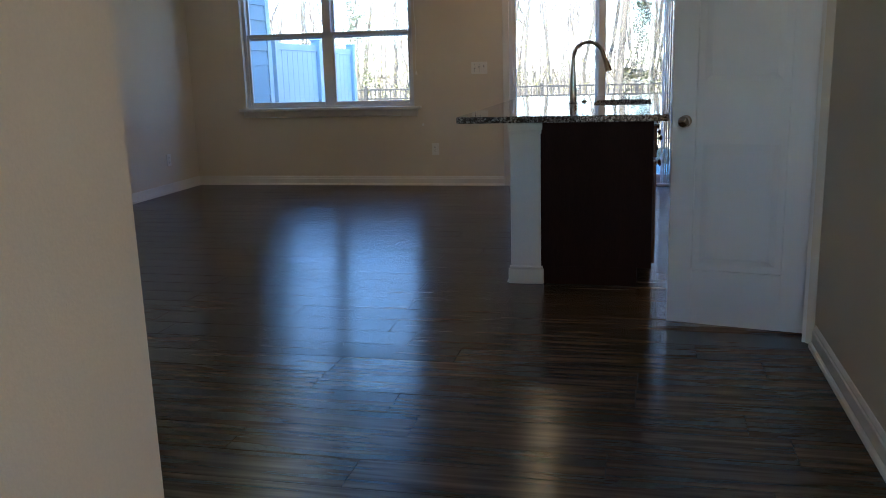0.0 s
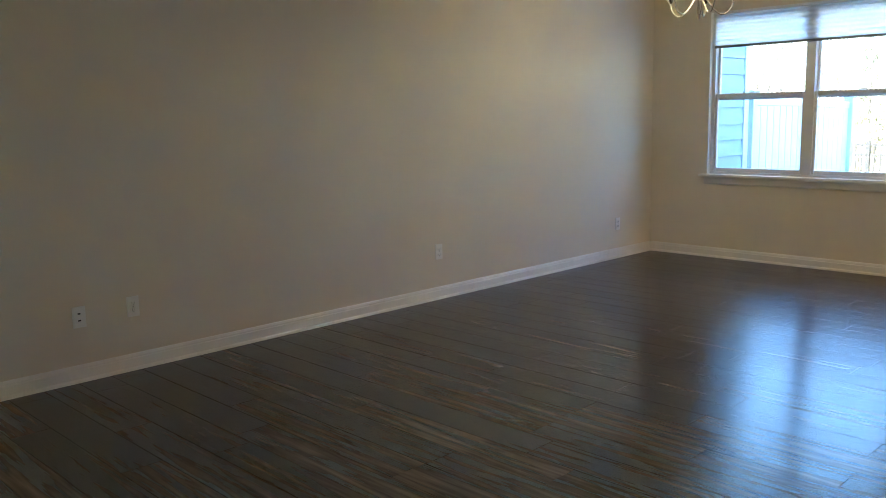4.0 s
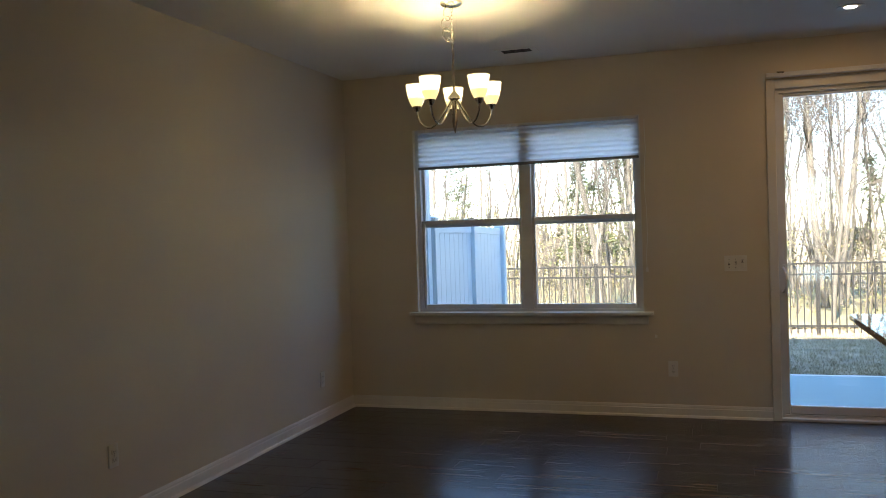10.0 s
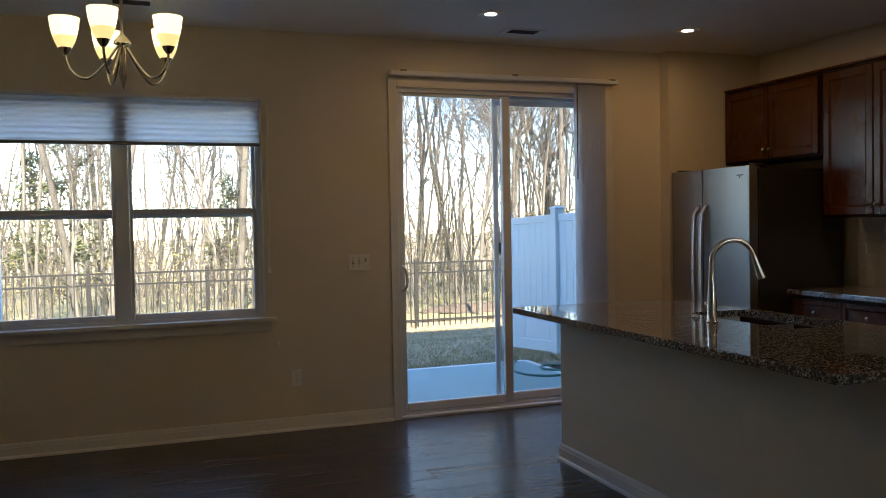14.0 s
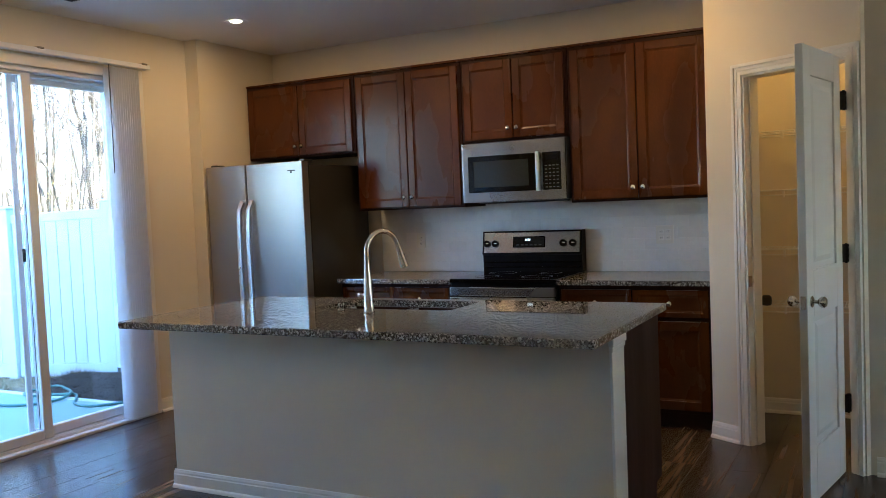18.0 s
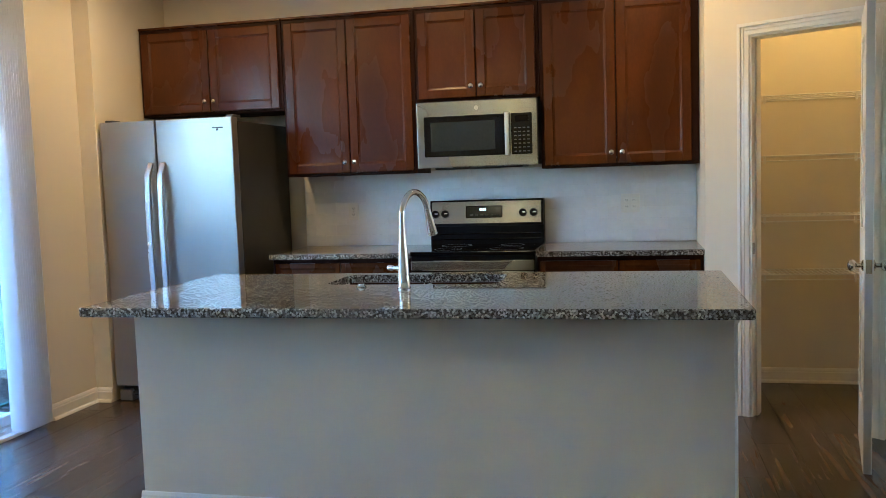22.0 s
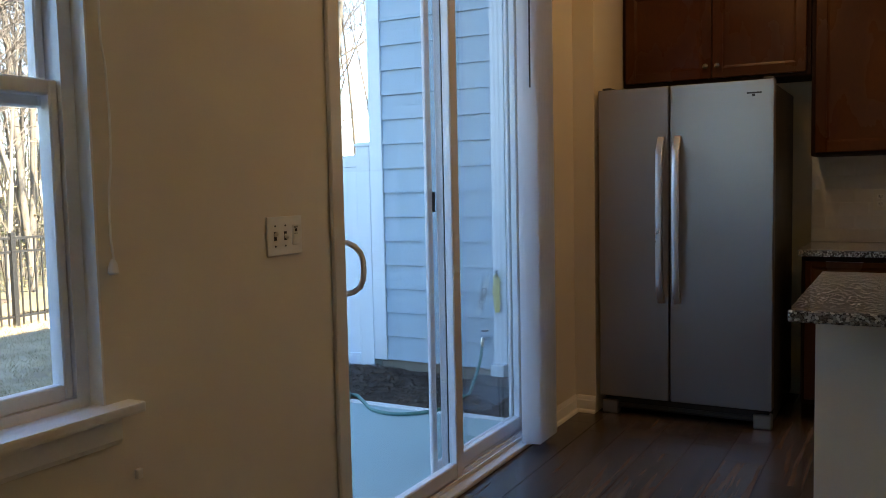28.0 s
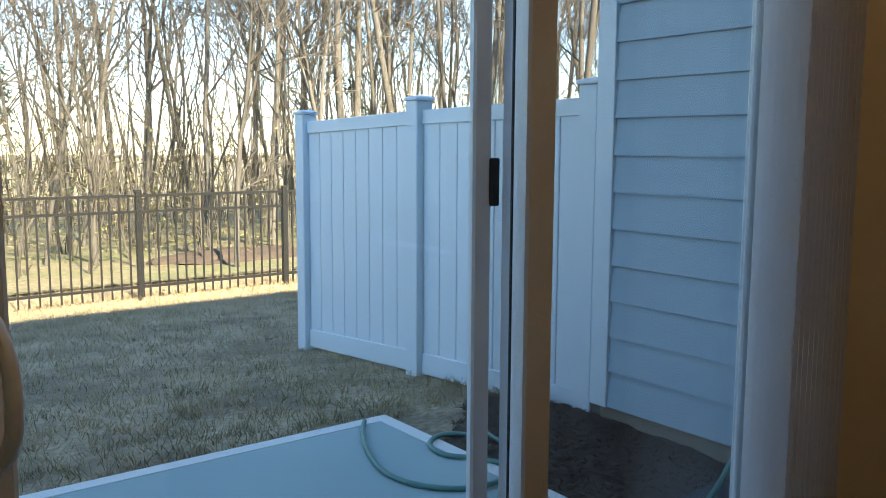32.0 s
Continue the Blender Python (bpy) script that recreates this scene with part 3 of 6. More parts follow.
door_panel(3.412, 4.298, 0.035, 0.075, 0.036, "", 0.066)
door_panel(4.247, 5.07, 0.085, 0.120, 0.050, "")
for x, y in ((4.236, 0.0765), (4.2945, 0.0765), (4.253, 0.0835)):
    part("weatherstrip", one(x - 0.0035, x + 0.0035, y - 0.002, y + 0.0015, 0.045, 2.36), SLOT, sd, "black weatherstrip")
bm = bmesh.new()
box(bm, 4.195, 4.236, 0.130, 0.148, 0.042, 2.36, 0.004), box(bm, 5.02, 5.07, 0.130, 0.148, 0.042, 2.36, 0.004)
box(bm, 4.236, 5.02, 0.130, 0.148, 0.042, 0.10, 0.004), box(bm, 4.236, 5.02, 0.130, 0.148, 2.31, 2.36, 0.004)
scr = part("screen_frame", bm, VINYL, sd)
part("screen_mesh", one(4.236, 5.02, 0.1385, 0.1395, 0.10, 2.31), screen_mat(), scr, "fine dark insect screen").visible_shadow = False
part("latch", one(4.229, 4.250, 0.124, 0.136, 1.178, 1.262, 0.003), SLOT, scr, "black plastic latch")
hb = tube(bmesh.new(), [(3.415, 0.036, 0.936), (3.417, 0.005, 0.936), (3.421, -0.020, 0.942), (3.427, -0.042, 0.960), (3.431, -0.052, 0.985), (3.432, -0.054, 1.015), (3.431, -0.053, 1.045), (3.428, -0.045, 1.072), (3.423, -0.027, 1.094), (3.418, 0.0, 1.107), (3.415, 0.036, 1.111)], 0.0095, 10)
part("pull_handle", hb, VINYL, sd, "white loop pull handle", smooth=50)
part("handle_plate", one(3.4135, 3.434, 0.030, 0.037, 0.910, 1.137, 0.003), VINYL, sd)
# casing around the opening
bm = bmesh.new()
for x0, x1 in ((3.325, 3.387), (5.098, 5.165)):
    box(bm, x0, x1, -0.016, 0.0, 0.0, 2.468, 0.003)
box(bm, 3.387, 5.098, -0.016, 0.0, 2.400, 2.468, 0.003)
part("casing", bm, TRIM, sd)

def vane_mat():
    m = mat("translucent_vane", (0.87, 0.88, 0.91), 0.5, var=0.05, scale=6, bump=0.05, bscale=160, fine=0.03)
    n, l = m.node_tree.nodes, m.node_tree.links
    tr, mx = n.new("ShaderNodeBsdfTranslucent"), n.new("ShaderNodeMixShader")
    tr.inputs["Color"].default_value = (0.95, 0.96, 0.98, 1)
    mx.inputs["Fac"].default_value = 0.5
    l.new(n["Principled BSDF"].outputs["BSDF"], mx.inputs[1]), l.new(tr.outputs["BSDF"], mx.inputs[2])
    l.new(mx.outputs["Shader"], n["Material Output"].inputs["Surface"])
    return m


VANE = vane_mat()
# vertical blind: rail and stacked vanes
vb = thing("vertical_blind", "white vinyl vertical blind stacked open beside the patio door", "blind", pose(5.018, -0.056, 0))
part("head_rail", one(-1.69, 0.16, -0.03, 0.03, 2.474, 2.506, 0.004), VINYL, vb)
for x in (-1.62, -0.75, 0.08):
    part("bracket", one(x, x + 0.05, -0.035, 0.055, 2.500, 2.513, 0.003), NICKEL, vb)
for i in range(12):
    x = -0.188 + 0.0205 * i
    bm = bmesh.new()
    pr = [(-0.0465 + 0.093 * k / 6, 0.006 * (1 - ((k - 3) / 3) ** 2)) for k in range(7)]
    pr = pr + [(u, v + 0.0016) for u, v in reversed(pr)]
    prism(bm, pr, "z", 0.035, 2.455)
    part("vane", bm, VANE, vb, m=pose(x, 0.0, 0, 0, 0, 98 - 1.5 * i + 2 * math.sin(i * 2.3)))
part("wand", cyl(bmesh.new(), (-0.205, -0.025, 2.47), (-0.206, -0.022, 1.735), 0.004, seg=8), DARKGREY, vb, "thin dark control wand")

# ---- pantry door ----
def local_box(bm, m, *a, **k):
    t = bmesh.new()
    box(t, *a, **k)
    bmesh.ops.transform(t, matrix=m, verts=t.verts)
    me = bpy.data.meshes.new("tmp")
    t.to_mesh(me), t.free()
    bm.from_mesh(me)
    bpy.data.meshes.remove(me)


pdw = structure("doorway_pantry", bmesh.new(), TRIM, "white painted pantry door casing and jamb", "door casing")
bm = bmesh.new()
CW = 0.062
for a, b in ((PO0 - CW, PO0), (PO1, PO1 + CW)):
    local_box(bm, PA, a, b, 0, 0.011, 0, PZ + CW)
    local_box(bm, PA, a + (0.0 if a < 0.5 else CW - 0.018), b - (CW - 0.018 if a < 0.5 else 0.0), 0.011, 0.019, 0, PZ + CW)
    local_box(bm, PA, a + 0.024, b - 0.026, 0.011, 0.015, 0, PZ + CW - 0.02)
local_box(bm, PA, PO0, PO1, 0, 0.011, PZ, PZ + CW)
local_box(bm, PA, PO0 - CW, PO1 + CW, 0.011, 0.019, PZ + CW - 0.018, PZ + CW)
local_box(bm, PA, PO0 - 0.02, PO1 + 0.02, 0.011, 0.015, PZ + 0.024, PZ + 0.036)
part("casing", bm, TRIM, pdw)
bm = bmesh.new()
local_box(bm, PA, PO0 - 0.001, PO0 + 0.012, -0.118, 0.002, 0, PZ)
local_box(bm, PA, PO1 - 0.012, PO1 + 0.001, -0.118, 0.002, 0, PZ)
local_box(bm, PA, PO0 + 0.012, PO1 - 0.012, -0.118, 0.002, PZ - 0.012, PZ + 0.001)
local_box(bm, PA, PO0 + 0.012, PO0 + 0.022, -0.075, -0.04, 0, PZ - 0.012)
local_box(bm, PA, PO1 - 0.022, PO1 - 0.012, -0.075, -0.04, 0, PZ - 0.012)
part("jamb", bm, TRIM, pdw)
bm = bmesh.new()
local_box(bm, PA, PO0 + 0.0115, PO0 + 0.0135, -0.035, -0.003, 0.90, 0.96)
part("strike_plate", bm, NICKEL, pdw, "nickel strike plate")

DOORM = Matrix.Translation((5.350, -4.492, 0.012)) @ Matrix.Rotation(math.atan2(0.125, -0.612), 4, "Z")
pd = thing("pantry_door", "white two-panel interior door standing open beside the pantry", "door", DOORM)
DW, DT, DH = 0.585, 0.035, 2.055
bm = bmesh.new()
st, y0, y1 = 0.105, -0.0, DT
rails = ((0, 0.25), (0.845, 1.055), (1.925, DH))
bm.free()
for a, b in ((0, st), (DW - st, DW)):
    part("stile", one(a, b, y0, y1, 0, DH, 0.002), DOORW, pd)
for z0, z1 in rails:
    part("rail", one(st, DW - st, y0, y1, z0, z1), DOORW, pd)
for z0, z1 in ((0.25, 0.845), (1.055, 1.925)):
    bm = bmesh.new()
    box(bm, st, DW - st, y0 + 0.010, y1 - 0.010, z0, z1)
    for ya, yb in ((y0 + 0.010, y0 + 0.004), (y1 - 0.010, y1 - 0.004)):
        lo = [(st + 0.03, z0 + 0.03), (DW - st - 0.03, z0 + 0.03), (DW - st - 0.03, z1 - 0.03), (st + 0.03, z1 - 0.03)]
        hi = [(st + 0.055, z0 + 0.055), (DW - st - 0.055, z0 + 0.055), (DW - st - 0.055, z1 - 0.055), (st + 0.055, z1 - 0.055)]
        a = [bm.verts.new((x, ya, z)) for x, z in lo]
        b = [bm.verts.new((x, yb, z)) for x, z in hi]
        bm.faces.new(b)
        for i in range(4):
            bm.faces.new((a[i], a[(i + 1) % 4], b[(i + 1) % 4], b[i]))
    part("panel", bm, DOORW, pd)
KN = ((0.024, 0), (0.026, 0.004), (0.022, 0.008), (0.010, 0.012), (0.009, 0.028), (0.018, 0.034), (0.025, 0.044), (0.025, 0.056), (0.018, 0.064), (0, 0.067))
for rx, y in ((90, y0), (-90, y1)):
    part("door_knob", lathe(bmesh.new(), KN, 24), NICKEL, pd, "round satin nickel knob", smooth=50, m=pose(DW - 0.06, y, 0.915, rx))
part("latch_plate", one(DW - 0.0005, DW + 0.0015, 0.006, 0.029, 0.885, 0.945), NICKEL, pd)
for z in (0.30, 1.05, 1.80):
    bm = prism(bmesh.new(), ((0.0, 0.0345), (-0.003, 0.0360), (-0.046, 0.0620), (-0.044, 0.0655), (-0.004, 0.0405), (0.0, 0.0395)), "z", z, z + 0.09)
    cyl(bm, (-0.012, 0.049, z - 0.004), (-0.012, 0.049, z + 0.094), 0.0065, seg=10)
    hg = part("hinge", bm, SLOT, pd, "dark bronze hinge")
    for k in (0.018, 0.045, 0.072):
        part("screw", cyl(bmesh.new(), (-0.028, 0.0545, z + k), (-0.0265, 0.0572, z + k), 0.004, seg=8), NICKEL, hg)

# wire pantry shelves
for z in (1.785, 1.432, 1.073, 0.725):
    sh = thing("wire_shelf", "white coated wire shelf on the pantry back wall", "shelf", pose(6.5, -4.77, z), "pantry shelves")
    bm = bmesh.new()
    for i in range(58):
        y = -0.83 + 1.66 * i / 57
        box(bm, -0.305, -0.005, y - 0.0016, y + 0.0016, -0.0016, 0.0016)
    part("cross_wires", bm, WIRE, sh)
    for x, dz, r in ((-0.305, 0, 0.004), (-0.305, -0.030, 0.004), (-0.2, -0.004, 0.003), (-0.1, -0.004, 0.003), (-0.008, 0, 0.003)):
        part("rail", cyl(bmesh.new(), (x, -0.845, dz), (x, 0.845, dz), r, seg=6), WIRE, sh)
    for y in (-0.5, 0.1, 0.6):
        part("clip", one(-0.312, -0.298, y - 0.006, y + 0.006, -0.045, 0.004, 0.002), WIRE, sh)

# unidentified dark item, given a plain rounded outline
solid("shelf_item", lathe(bmesh.new(), ((0, 0), (0.024, 0.0), (0.030, 0.008), (0.032, 0.03), (0.029, 0.052), (0.018, 0.062), (0, 0.063)), 20), mat("dark_item", (0.02, 0.014, 0.010), 0.3), "small dark round object on the low pantry shelf", "jar", smooth=50, m=pose(6.25, -4.055, 0.7275))

# ---- lamps ----
def lamp(name, kind, energy, color, m, size=0.05, spot=None):
    d = bpy.data.lights.new(name, kind)
    d.energy, d.color = energy, color
    if kind == "AREA":
        d.shape, d.size = "DISK", size
    else:
        d.shadow_soft_size = size
    if spot:
        d.spot_size, d.spot_blend = radians(spot), 0.6
    o = new(name, d)
    o.matrix_world = m
    return o


BULB, WARM = (1.0, 0.57, 0.07), (1.0, 0.52, 0.15)
ch = thing("chandelier", "brass-toned five-arm chandelier with lit frosted glass shades", "chandelier", pose(1.572, -1.97, 0))
part("canopy", lathe(bmesh.new(), ((0, H - 0.001), (0.062, H - 0.001), (0.064, H - 0.012), (0.05, H - 0.022), (0.012, H - 0.03), (0, H - 0.03)), 24), NICKEL, ch, smooth=40)
bm = bmesh.new()
for i in range(9):
    z = H - 0.045 - 0.021 * i
    ring = [(0.008 * math.cos(k * math.pi / 4), 0, 0.014 * math.sin(k * math.pi / 4)) for k in range(9)]
    tube(bm, [Matrix.Rotation(radians(90 * (i % 2)), 3, "Z") @ Vector(p) + Vector((0, 0, z)) for p in ring], 0.0016, 6)
part("chain", bm, NICKEL, ch)
bm = tube(bmesh.new(), [(-0.014 - 0.022 * (1 - math.cos(i * 0.9)) * (0.4 + 0.6 * math.sin(i * 0.13)), 0.014 * math.cos(i * 0.9), H - 0.03 - 0.0085 * i + 0.026 * math.sin(i * 0.9)) for i in range(25)], 0.0032, 6)
part("cord", bm, NICKEL, ch)
part("stem", lathe(bmesh.new(), ((0, H - 0.235), (0.008, H - 0.235), (0.009, H - 0.25), (0.006, H - 0.255), (0.0065, 2.25), (0.012, 2.242), (0.035, 2.215), (0.036, 2.205), (0.016, 2.198), (0.013, 2.11), (0.017, 2.08), (0.012, 2.05), (0.006, 2.03), (0.004, 2.015), (0, 2.012)), 20), NICKEL, ch, smooth=40)
for i in range(5):
    a = radians(72 * i + 36)
    c, s = math.cos(a), math.sin(a)
    pts = []
    for k in range(13):
        u = k / 12
        r = 0.016 + 0.209 * (u if u < 0.55 else 0.55 + (1 - 0.55) * math.sin((u - 0.55) / 0.45 * math.pi / 2))
        z = 2.20 - 0.165 * math.sin(min(1, u * 1.25) * math.pi * 0.5) + max(0, u - 0.55) ** 1.6 * 0.42
        pts.append((r * c, r * s, z))
    arm = part("arm", tube(bmesh.new(), pts, 0.0055, 8), NICKEL, ch, smooth=50)
    zt = pts[-1][2]
    part("socket_cup", lathe(bmesh.new(), ((0, zt - 0.004), (0.010, zt - 0.004), (0.020, zt + 0.010), (0.026, zt + 0.026), (0, zt + 0.026)), 16), NICKEL, arm, m=pose(0.225 * c, 0.225 * s, 0), smooth=40)
    part("glass_shade", lathe(bmesh.new(), ((0.0475, zt + 0.072), (0.056, zt + 0.11), (0.061, zt + 0.15), (0.057, zt + 0.15), (0.052, zt + 0.11), (0.0435, zt + 0.072)), 24), LAMPGLASS, arm, "frosted glass shade glowing warm white", m=pose(0.225 * c, 0.225 * s, 0), smooth=50)
    # shade split in two so its lower end glows less
    part("shade_base", lathe(bmesh.new(), ((0, zt + 0.024), (0.028, zt + 0.026), (0.040, zt + 0.05), (0.0475, zt + 0.0718), (0.0435, zt + 0.0718), (0.036, zt + 0.05), (0, zt + 0.03)), 24), LAMPGLASS_DIM, arm, "lower part of the glass shade, given a weaker glow", m=pose(0.225 * c, 0.225 * s, 0), smooth=50)
    part("bulb", lathe(bmesh.new(), ((0, zt + 0.032), (0.012, zt + 0.035), (0.022, zt + 0.075), (0.014, zt + 0.10), (0, zt + 0.105)), 12), LAMPHOT, arm, m=pose(0.225 * c, 0.225 * s, 0), smooth=60)
    lamp("chandelier_bulb", "POINT", CHAND, BULB, pose(1.572 + 0.225 * c, -1.97 + 0.225 * s, zt + 0.16), 0.03)

for x, y in ((3.78, -0.83), (5.32, -0.77), (5.36, -2.10), (5.36, -3.43)):
    dl = thing("recessed_light", "small round recessed ceiling light, switched on", "ceiling light", pose(x, y, H), "recessed kitchen lights")
    part("trim_ring", lathe(bmesh.new(), ((0.036, -0.002), (0.062, -0.006), (0.080, -0.006), (0.083, -0.001)), 32), VINYL, dl, smooth=50)
    part("lens", lathe(bmesh.new(), ((0, -0.004), (0.036, -0.004), (0.036, -0.001)), 32), CANLENS, dl, "glowing round lens")
    lamp("recessed_lamp", "AREA", CAN, WARM, look((x, y, H - 0.012), (x, y, 0)), 0.11)
pl = thing("pantry_light", "round flush ceiling light in the pantry", "ceiling light", pose(6.0, -4.6, H))
part("base", lathe(bmesh.new(), ((0, -0.001), (0.12, -0.001), (0.12, -0.02), (0, -0.02)), 24), VINYL, pl)
part("diffuser", lathe(bmesh.new(), ((0.11, -0.021), (0.10, -0.05), (0.06, -0.07), (0, -0.078)), 24), LAMPGLASS, pl, smooth=60)
lamp("pantry_lamp", "POINT", PANTRY, (1.0, 0.53, 0.13), pose(6.0, -4.6, H - 0.14), 0.06)

# no such fixture is seen; added to brighten the hall walls
hl = thing("hall_fill_light", "unseen round ceiling light added to brighten the hallway", "ceiling light", pose(4.72, -9.7, H))
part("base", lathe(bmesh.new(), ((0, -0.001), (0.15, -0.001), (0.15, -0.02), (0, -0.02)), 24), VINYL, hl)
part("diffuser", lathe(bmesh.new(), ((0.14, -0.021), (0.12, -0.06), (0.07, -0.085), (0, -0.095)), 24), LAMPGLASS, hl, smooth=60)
lamp("hall_fill_lamp", "POINT", HALL_FILL, (1.0, 0.66, 0.34), pose(4.72, -9.7, H - 0.16), 0.08)

for x, y in ((1.62, -0.53), (4.19, -0.44)):
    v = thing("ceiling_vent", "small dark louvred supply vent in the ceiling", "air vent", pose(x, y, H), "ceiling vents")
    part("backing", one(-0.10, 0.10, -0.05, 0.05, -0.004, -0.001), SLOT, v)
    bm = bmesh.new()
    box(bm, -0.15, -0.105, -0.07, 0.07, -0.008, -0.001), box(bm, 0.105, 0.15, -0.07, 0.07, -0.008, -0.001)
    box(bm, -0.105, 0.105, -0.07, -0.052, -0.008, -0.001), box(bm, -0.105, 0.105, 0.052, 0.07, -0.008, -0.001)
    part("frame", bm, CEIL, v)
    for k in range(5):
        part("slat", one(-0.104, 0.104, -0.042 + 0.02 * k, -0.036 + 0.02 * k, -0.010, -0.004), DARKGREY, v, m=pose(0, 0, 0))

# ---- plates on the walls ----
def outlet(m, label, kind="duplex", w=0.072, h=0.117):
    o = thing("wall_plate", label, "wall plate", m)
    part("plate", one(-w / 2, w / 2, -0.0065, 0, -h / 2, h / 2, 0.0022, 2), PLATE, o)
    if kind == "duplex":
        for z in (0.021, -0.021):
            rc = part("receptacle", one(-0.017, 0.017, -0.009, -0.005, z - 0.014, z + 0.014, 0.004), PLATE, o)
            bm = bmesh.new()
            box(bm, -0.008, -0.0055, -0.0098, -0.008, z - 0.003, z + 0.006), box(bm, 0.0055, 0.008, -0.0098, -0.008, z - 0.003, z + 0.006)
            cyl(bm, (0, -0.0098, z - 0.008), (0, -0.008, z - 0.008), 0.0024, seg=8)
            part("slots", bm, SLOT, rc)
        part("screw", cyl(bmesh.new(), (0, -0.008, 0), (0, -0.005, 0), 0.003, seg=10), NICKEL, o)
    elif kind == "data":
        for z in (0.019, -0.019):
            part("jack", one(-0.008, 0.008, -0.0085, -0.005, z - 0.004, z + 0.004, 0.0015), SLOT, o, "black data jack")
    elif kind == "switch":
        for x in (-0.046, 0.0):
            part("toggle", one(-0.0048, 0.0048, -0.019, 0.0, -0.0055, 0.0055, 0.002), PLATE, o, m=pose(x, -0.004, 0.002, -28 if x < -0.02 else 30))
            part("toggle_slot", one(x - 0.006, x + 0.006, -0.0072, -0.005, -0.013, 0.013), DARKGREY, o)
            for z in (0.03, -0.03):
                part("screw", cyl(bmesh.new(), (x, -0.0078, z), (x, -0.005, z), 0.003, seg=8), DARKGREY, o)
        rk = part("rocker", one(0.031, 0.061, -0.010, -0.005, -0.030, 0.030, 0.002), PLATE, o)
        part("indicator", one(0.0415, 0.0505, -0.0112, -0.0098, 0.010, 0.019), SLOT, rk, "dark indicator square")
        for z in (0.0225, 0.0255, 0.0045):
            part("label_bar", one(0.038, 0.054, -0.0107, -0.0098, z - 0.0009, z + 0.0009), DARKGREY, rk, "tiny dark printed line")
    elif kind == "double":
        for x in (-0.023, 0.023):
            for z in (0.021, -0.021):
                rc = part("receptacle", one(x - 0.016, x + 0.016, -0.009, -0.005, z - 0.014, z + 0.014, 0.004), PLATE, o)
                bm = bmesh.new()
                box(bm, x - 0.007, x - 0.005, -0.0098, -0.008, z - 0.003, z + 0.006), box(bm, x + 0.005, x + 0.007, -0.0098, -0.008, z - 0.003, z + 0.006)
                part("slots", bm, SLOT, rc)
    return o


outlet(pose(0, -5.75, 0.36, 0, 0, 90), "white data plate low on the living room wall", "data")
outlet(pose(0, -5.445, 0.367, 0, 0, 90), "white duplex outlet low on the living room wall")
outlet(pose(0, -3.005, 0.368, 0, 0, 90), "white duplex outlet low on the living room wall")
outlet(pose(0, -0.586, 0.33, 0, 0, 90), "white duplex outlet low beside the room corner")
outlet(pose(2.63, 0, 0.365), "cream duplex outlet below the light switches")
outlet(pose(3.093, 0, 1.151), "cream three-gang switch plate beside the patio door", "switch", 0.158, 0.115)
outlet(pose(6.4915, -3.387, 1.165, 0, 0, -90), "white double outlet on the tiled backsplash", "double", 0.118, 0.122)
outlet(pose(6.4915, -1.50, 1.155, 0, 0, -90), "white duplex outlet on the tiled backsplash")

outlet(pose(5.365, -6.22, 0.46, 0, 0, -90), "white duplex outlet on the hallway wall end")


# ---- kitchen ----
def cab_door(parent, ya, yb, z0, z1, xf, knob=None, face=-1, drawer=False):
    """A framed door on the plane x = xf, spanning ya < yb; face -1 looks to -x. knob: (y, z) or None."""
    t, w = 0.02, 0.055 if not drawer else 0.03
    xa, xb = (xf - t, xf) if face < 0 else (xf, xf + t)
    if face < 0:
        pa, pb, q = xf - 0.010, xf, xf - 0.015
    else:
        pa, pb, q = xf, xf + 0.010, xf + 0.015
    bm = bmesh.new()
    box(bm, pa, pb, ya + w, yb - w, z0 + w, z1 - w)
    b = 0.012
    lo = [(ya + w, z0 + w), (yb - w, z0 + w), (yb - w, z1 - w), (ya + w, z1 - w)]
    hi = [(ya + w + b, z0 + w + b), (yb - w - b, z0 + w + b), (yb - w - b, z1 - w - b), (ya + w + b, z1 - w - b)]
    va = [bm.verts.new((q, y, z)) for y, z in lo]
    vb_ = [bm.verts.new((pa if face < 0 else pb, y, z)) for y, z in hi]
    for i in range(4):
        bm.faces.new((va[i], va[(i + 1) % 4], vb_[(i + 1) % 4], vb_[i]))
    d = part("drawer_front" if drawer else "door", bm, CHERRY, parent)
    for a, b in ((ya, ya + w), (yb - w, yb)):
        part("stile", one(xa, xb, a, b, z0, z1, 0.0025), CHERRY, d)
    for a, b in ((z0, z0 + w), (z1 - w, z1)):
        part("rail", one(xa, xb, ya + w, yb - w, a, b, 0.0025), CHERRY, d)
    if knob:
        kx = xa if face < 0 else xb
        part("knob", lathe(bmesh.new(), ((0.008, 0), (0.006, 0.006), (0.006, 0.014), (0.014, 0.019), (0.0155, 0.025), (0.011, 0.030), (0, 0.031)), 16), NICKEL, d, "satin nickel knob", smooth=50,
             m=pose(kx, knob[0], knob[1], 0, 90 * face, 0))
    return d


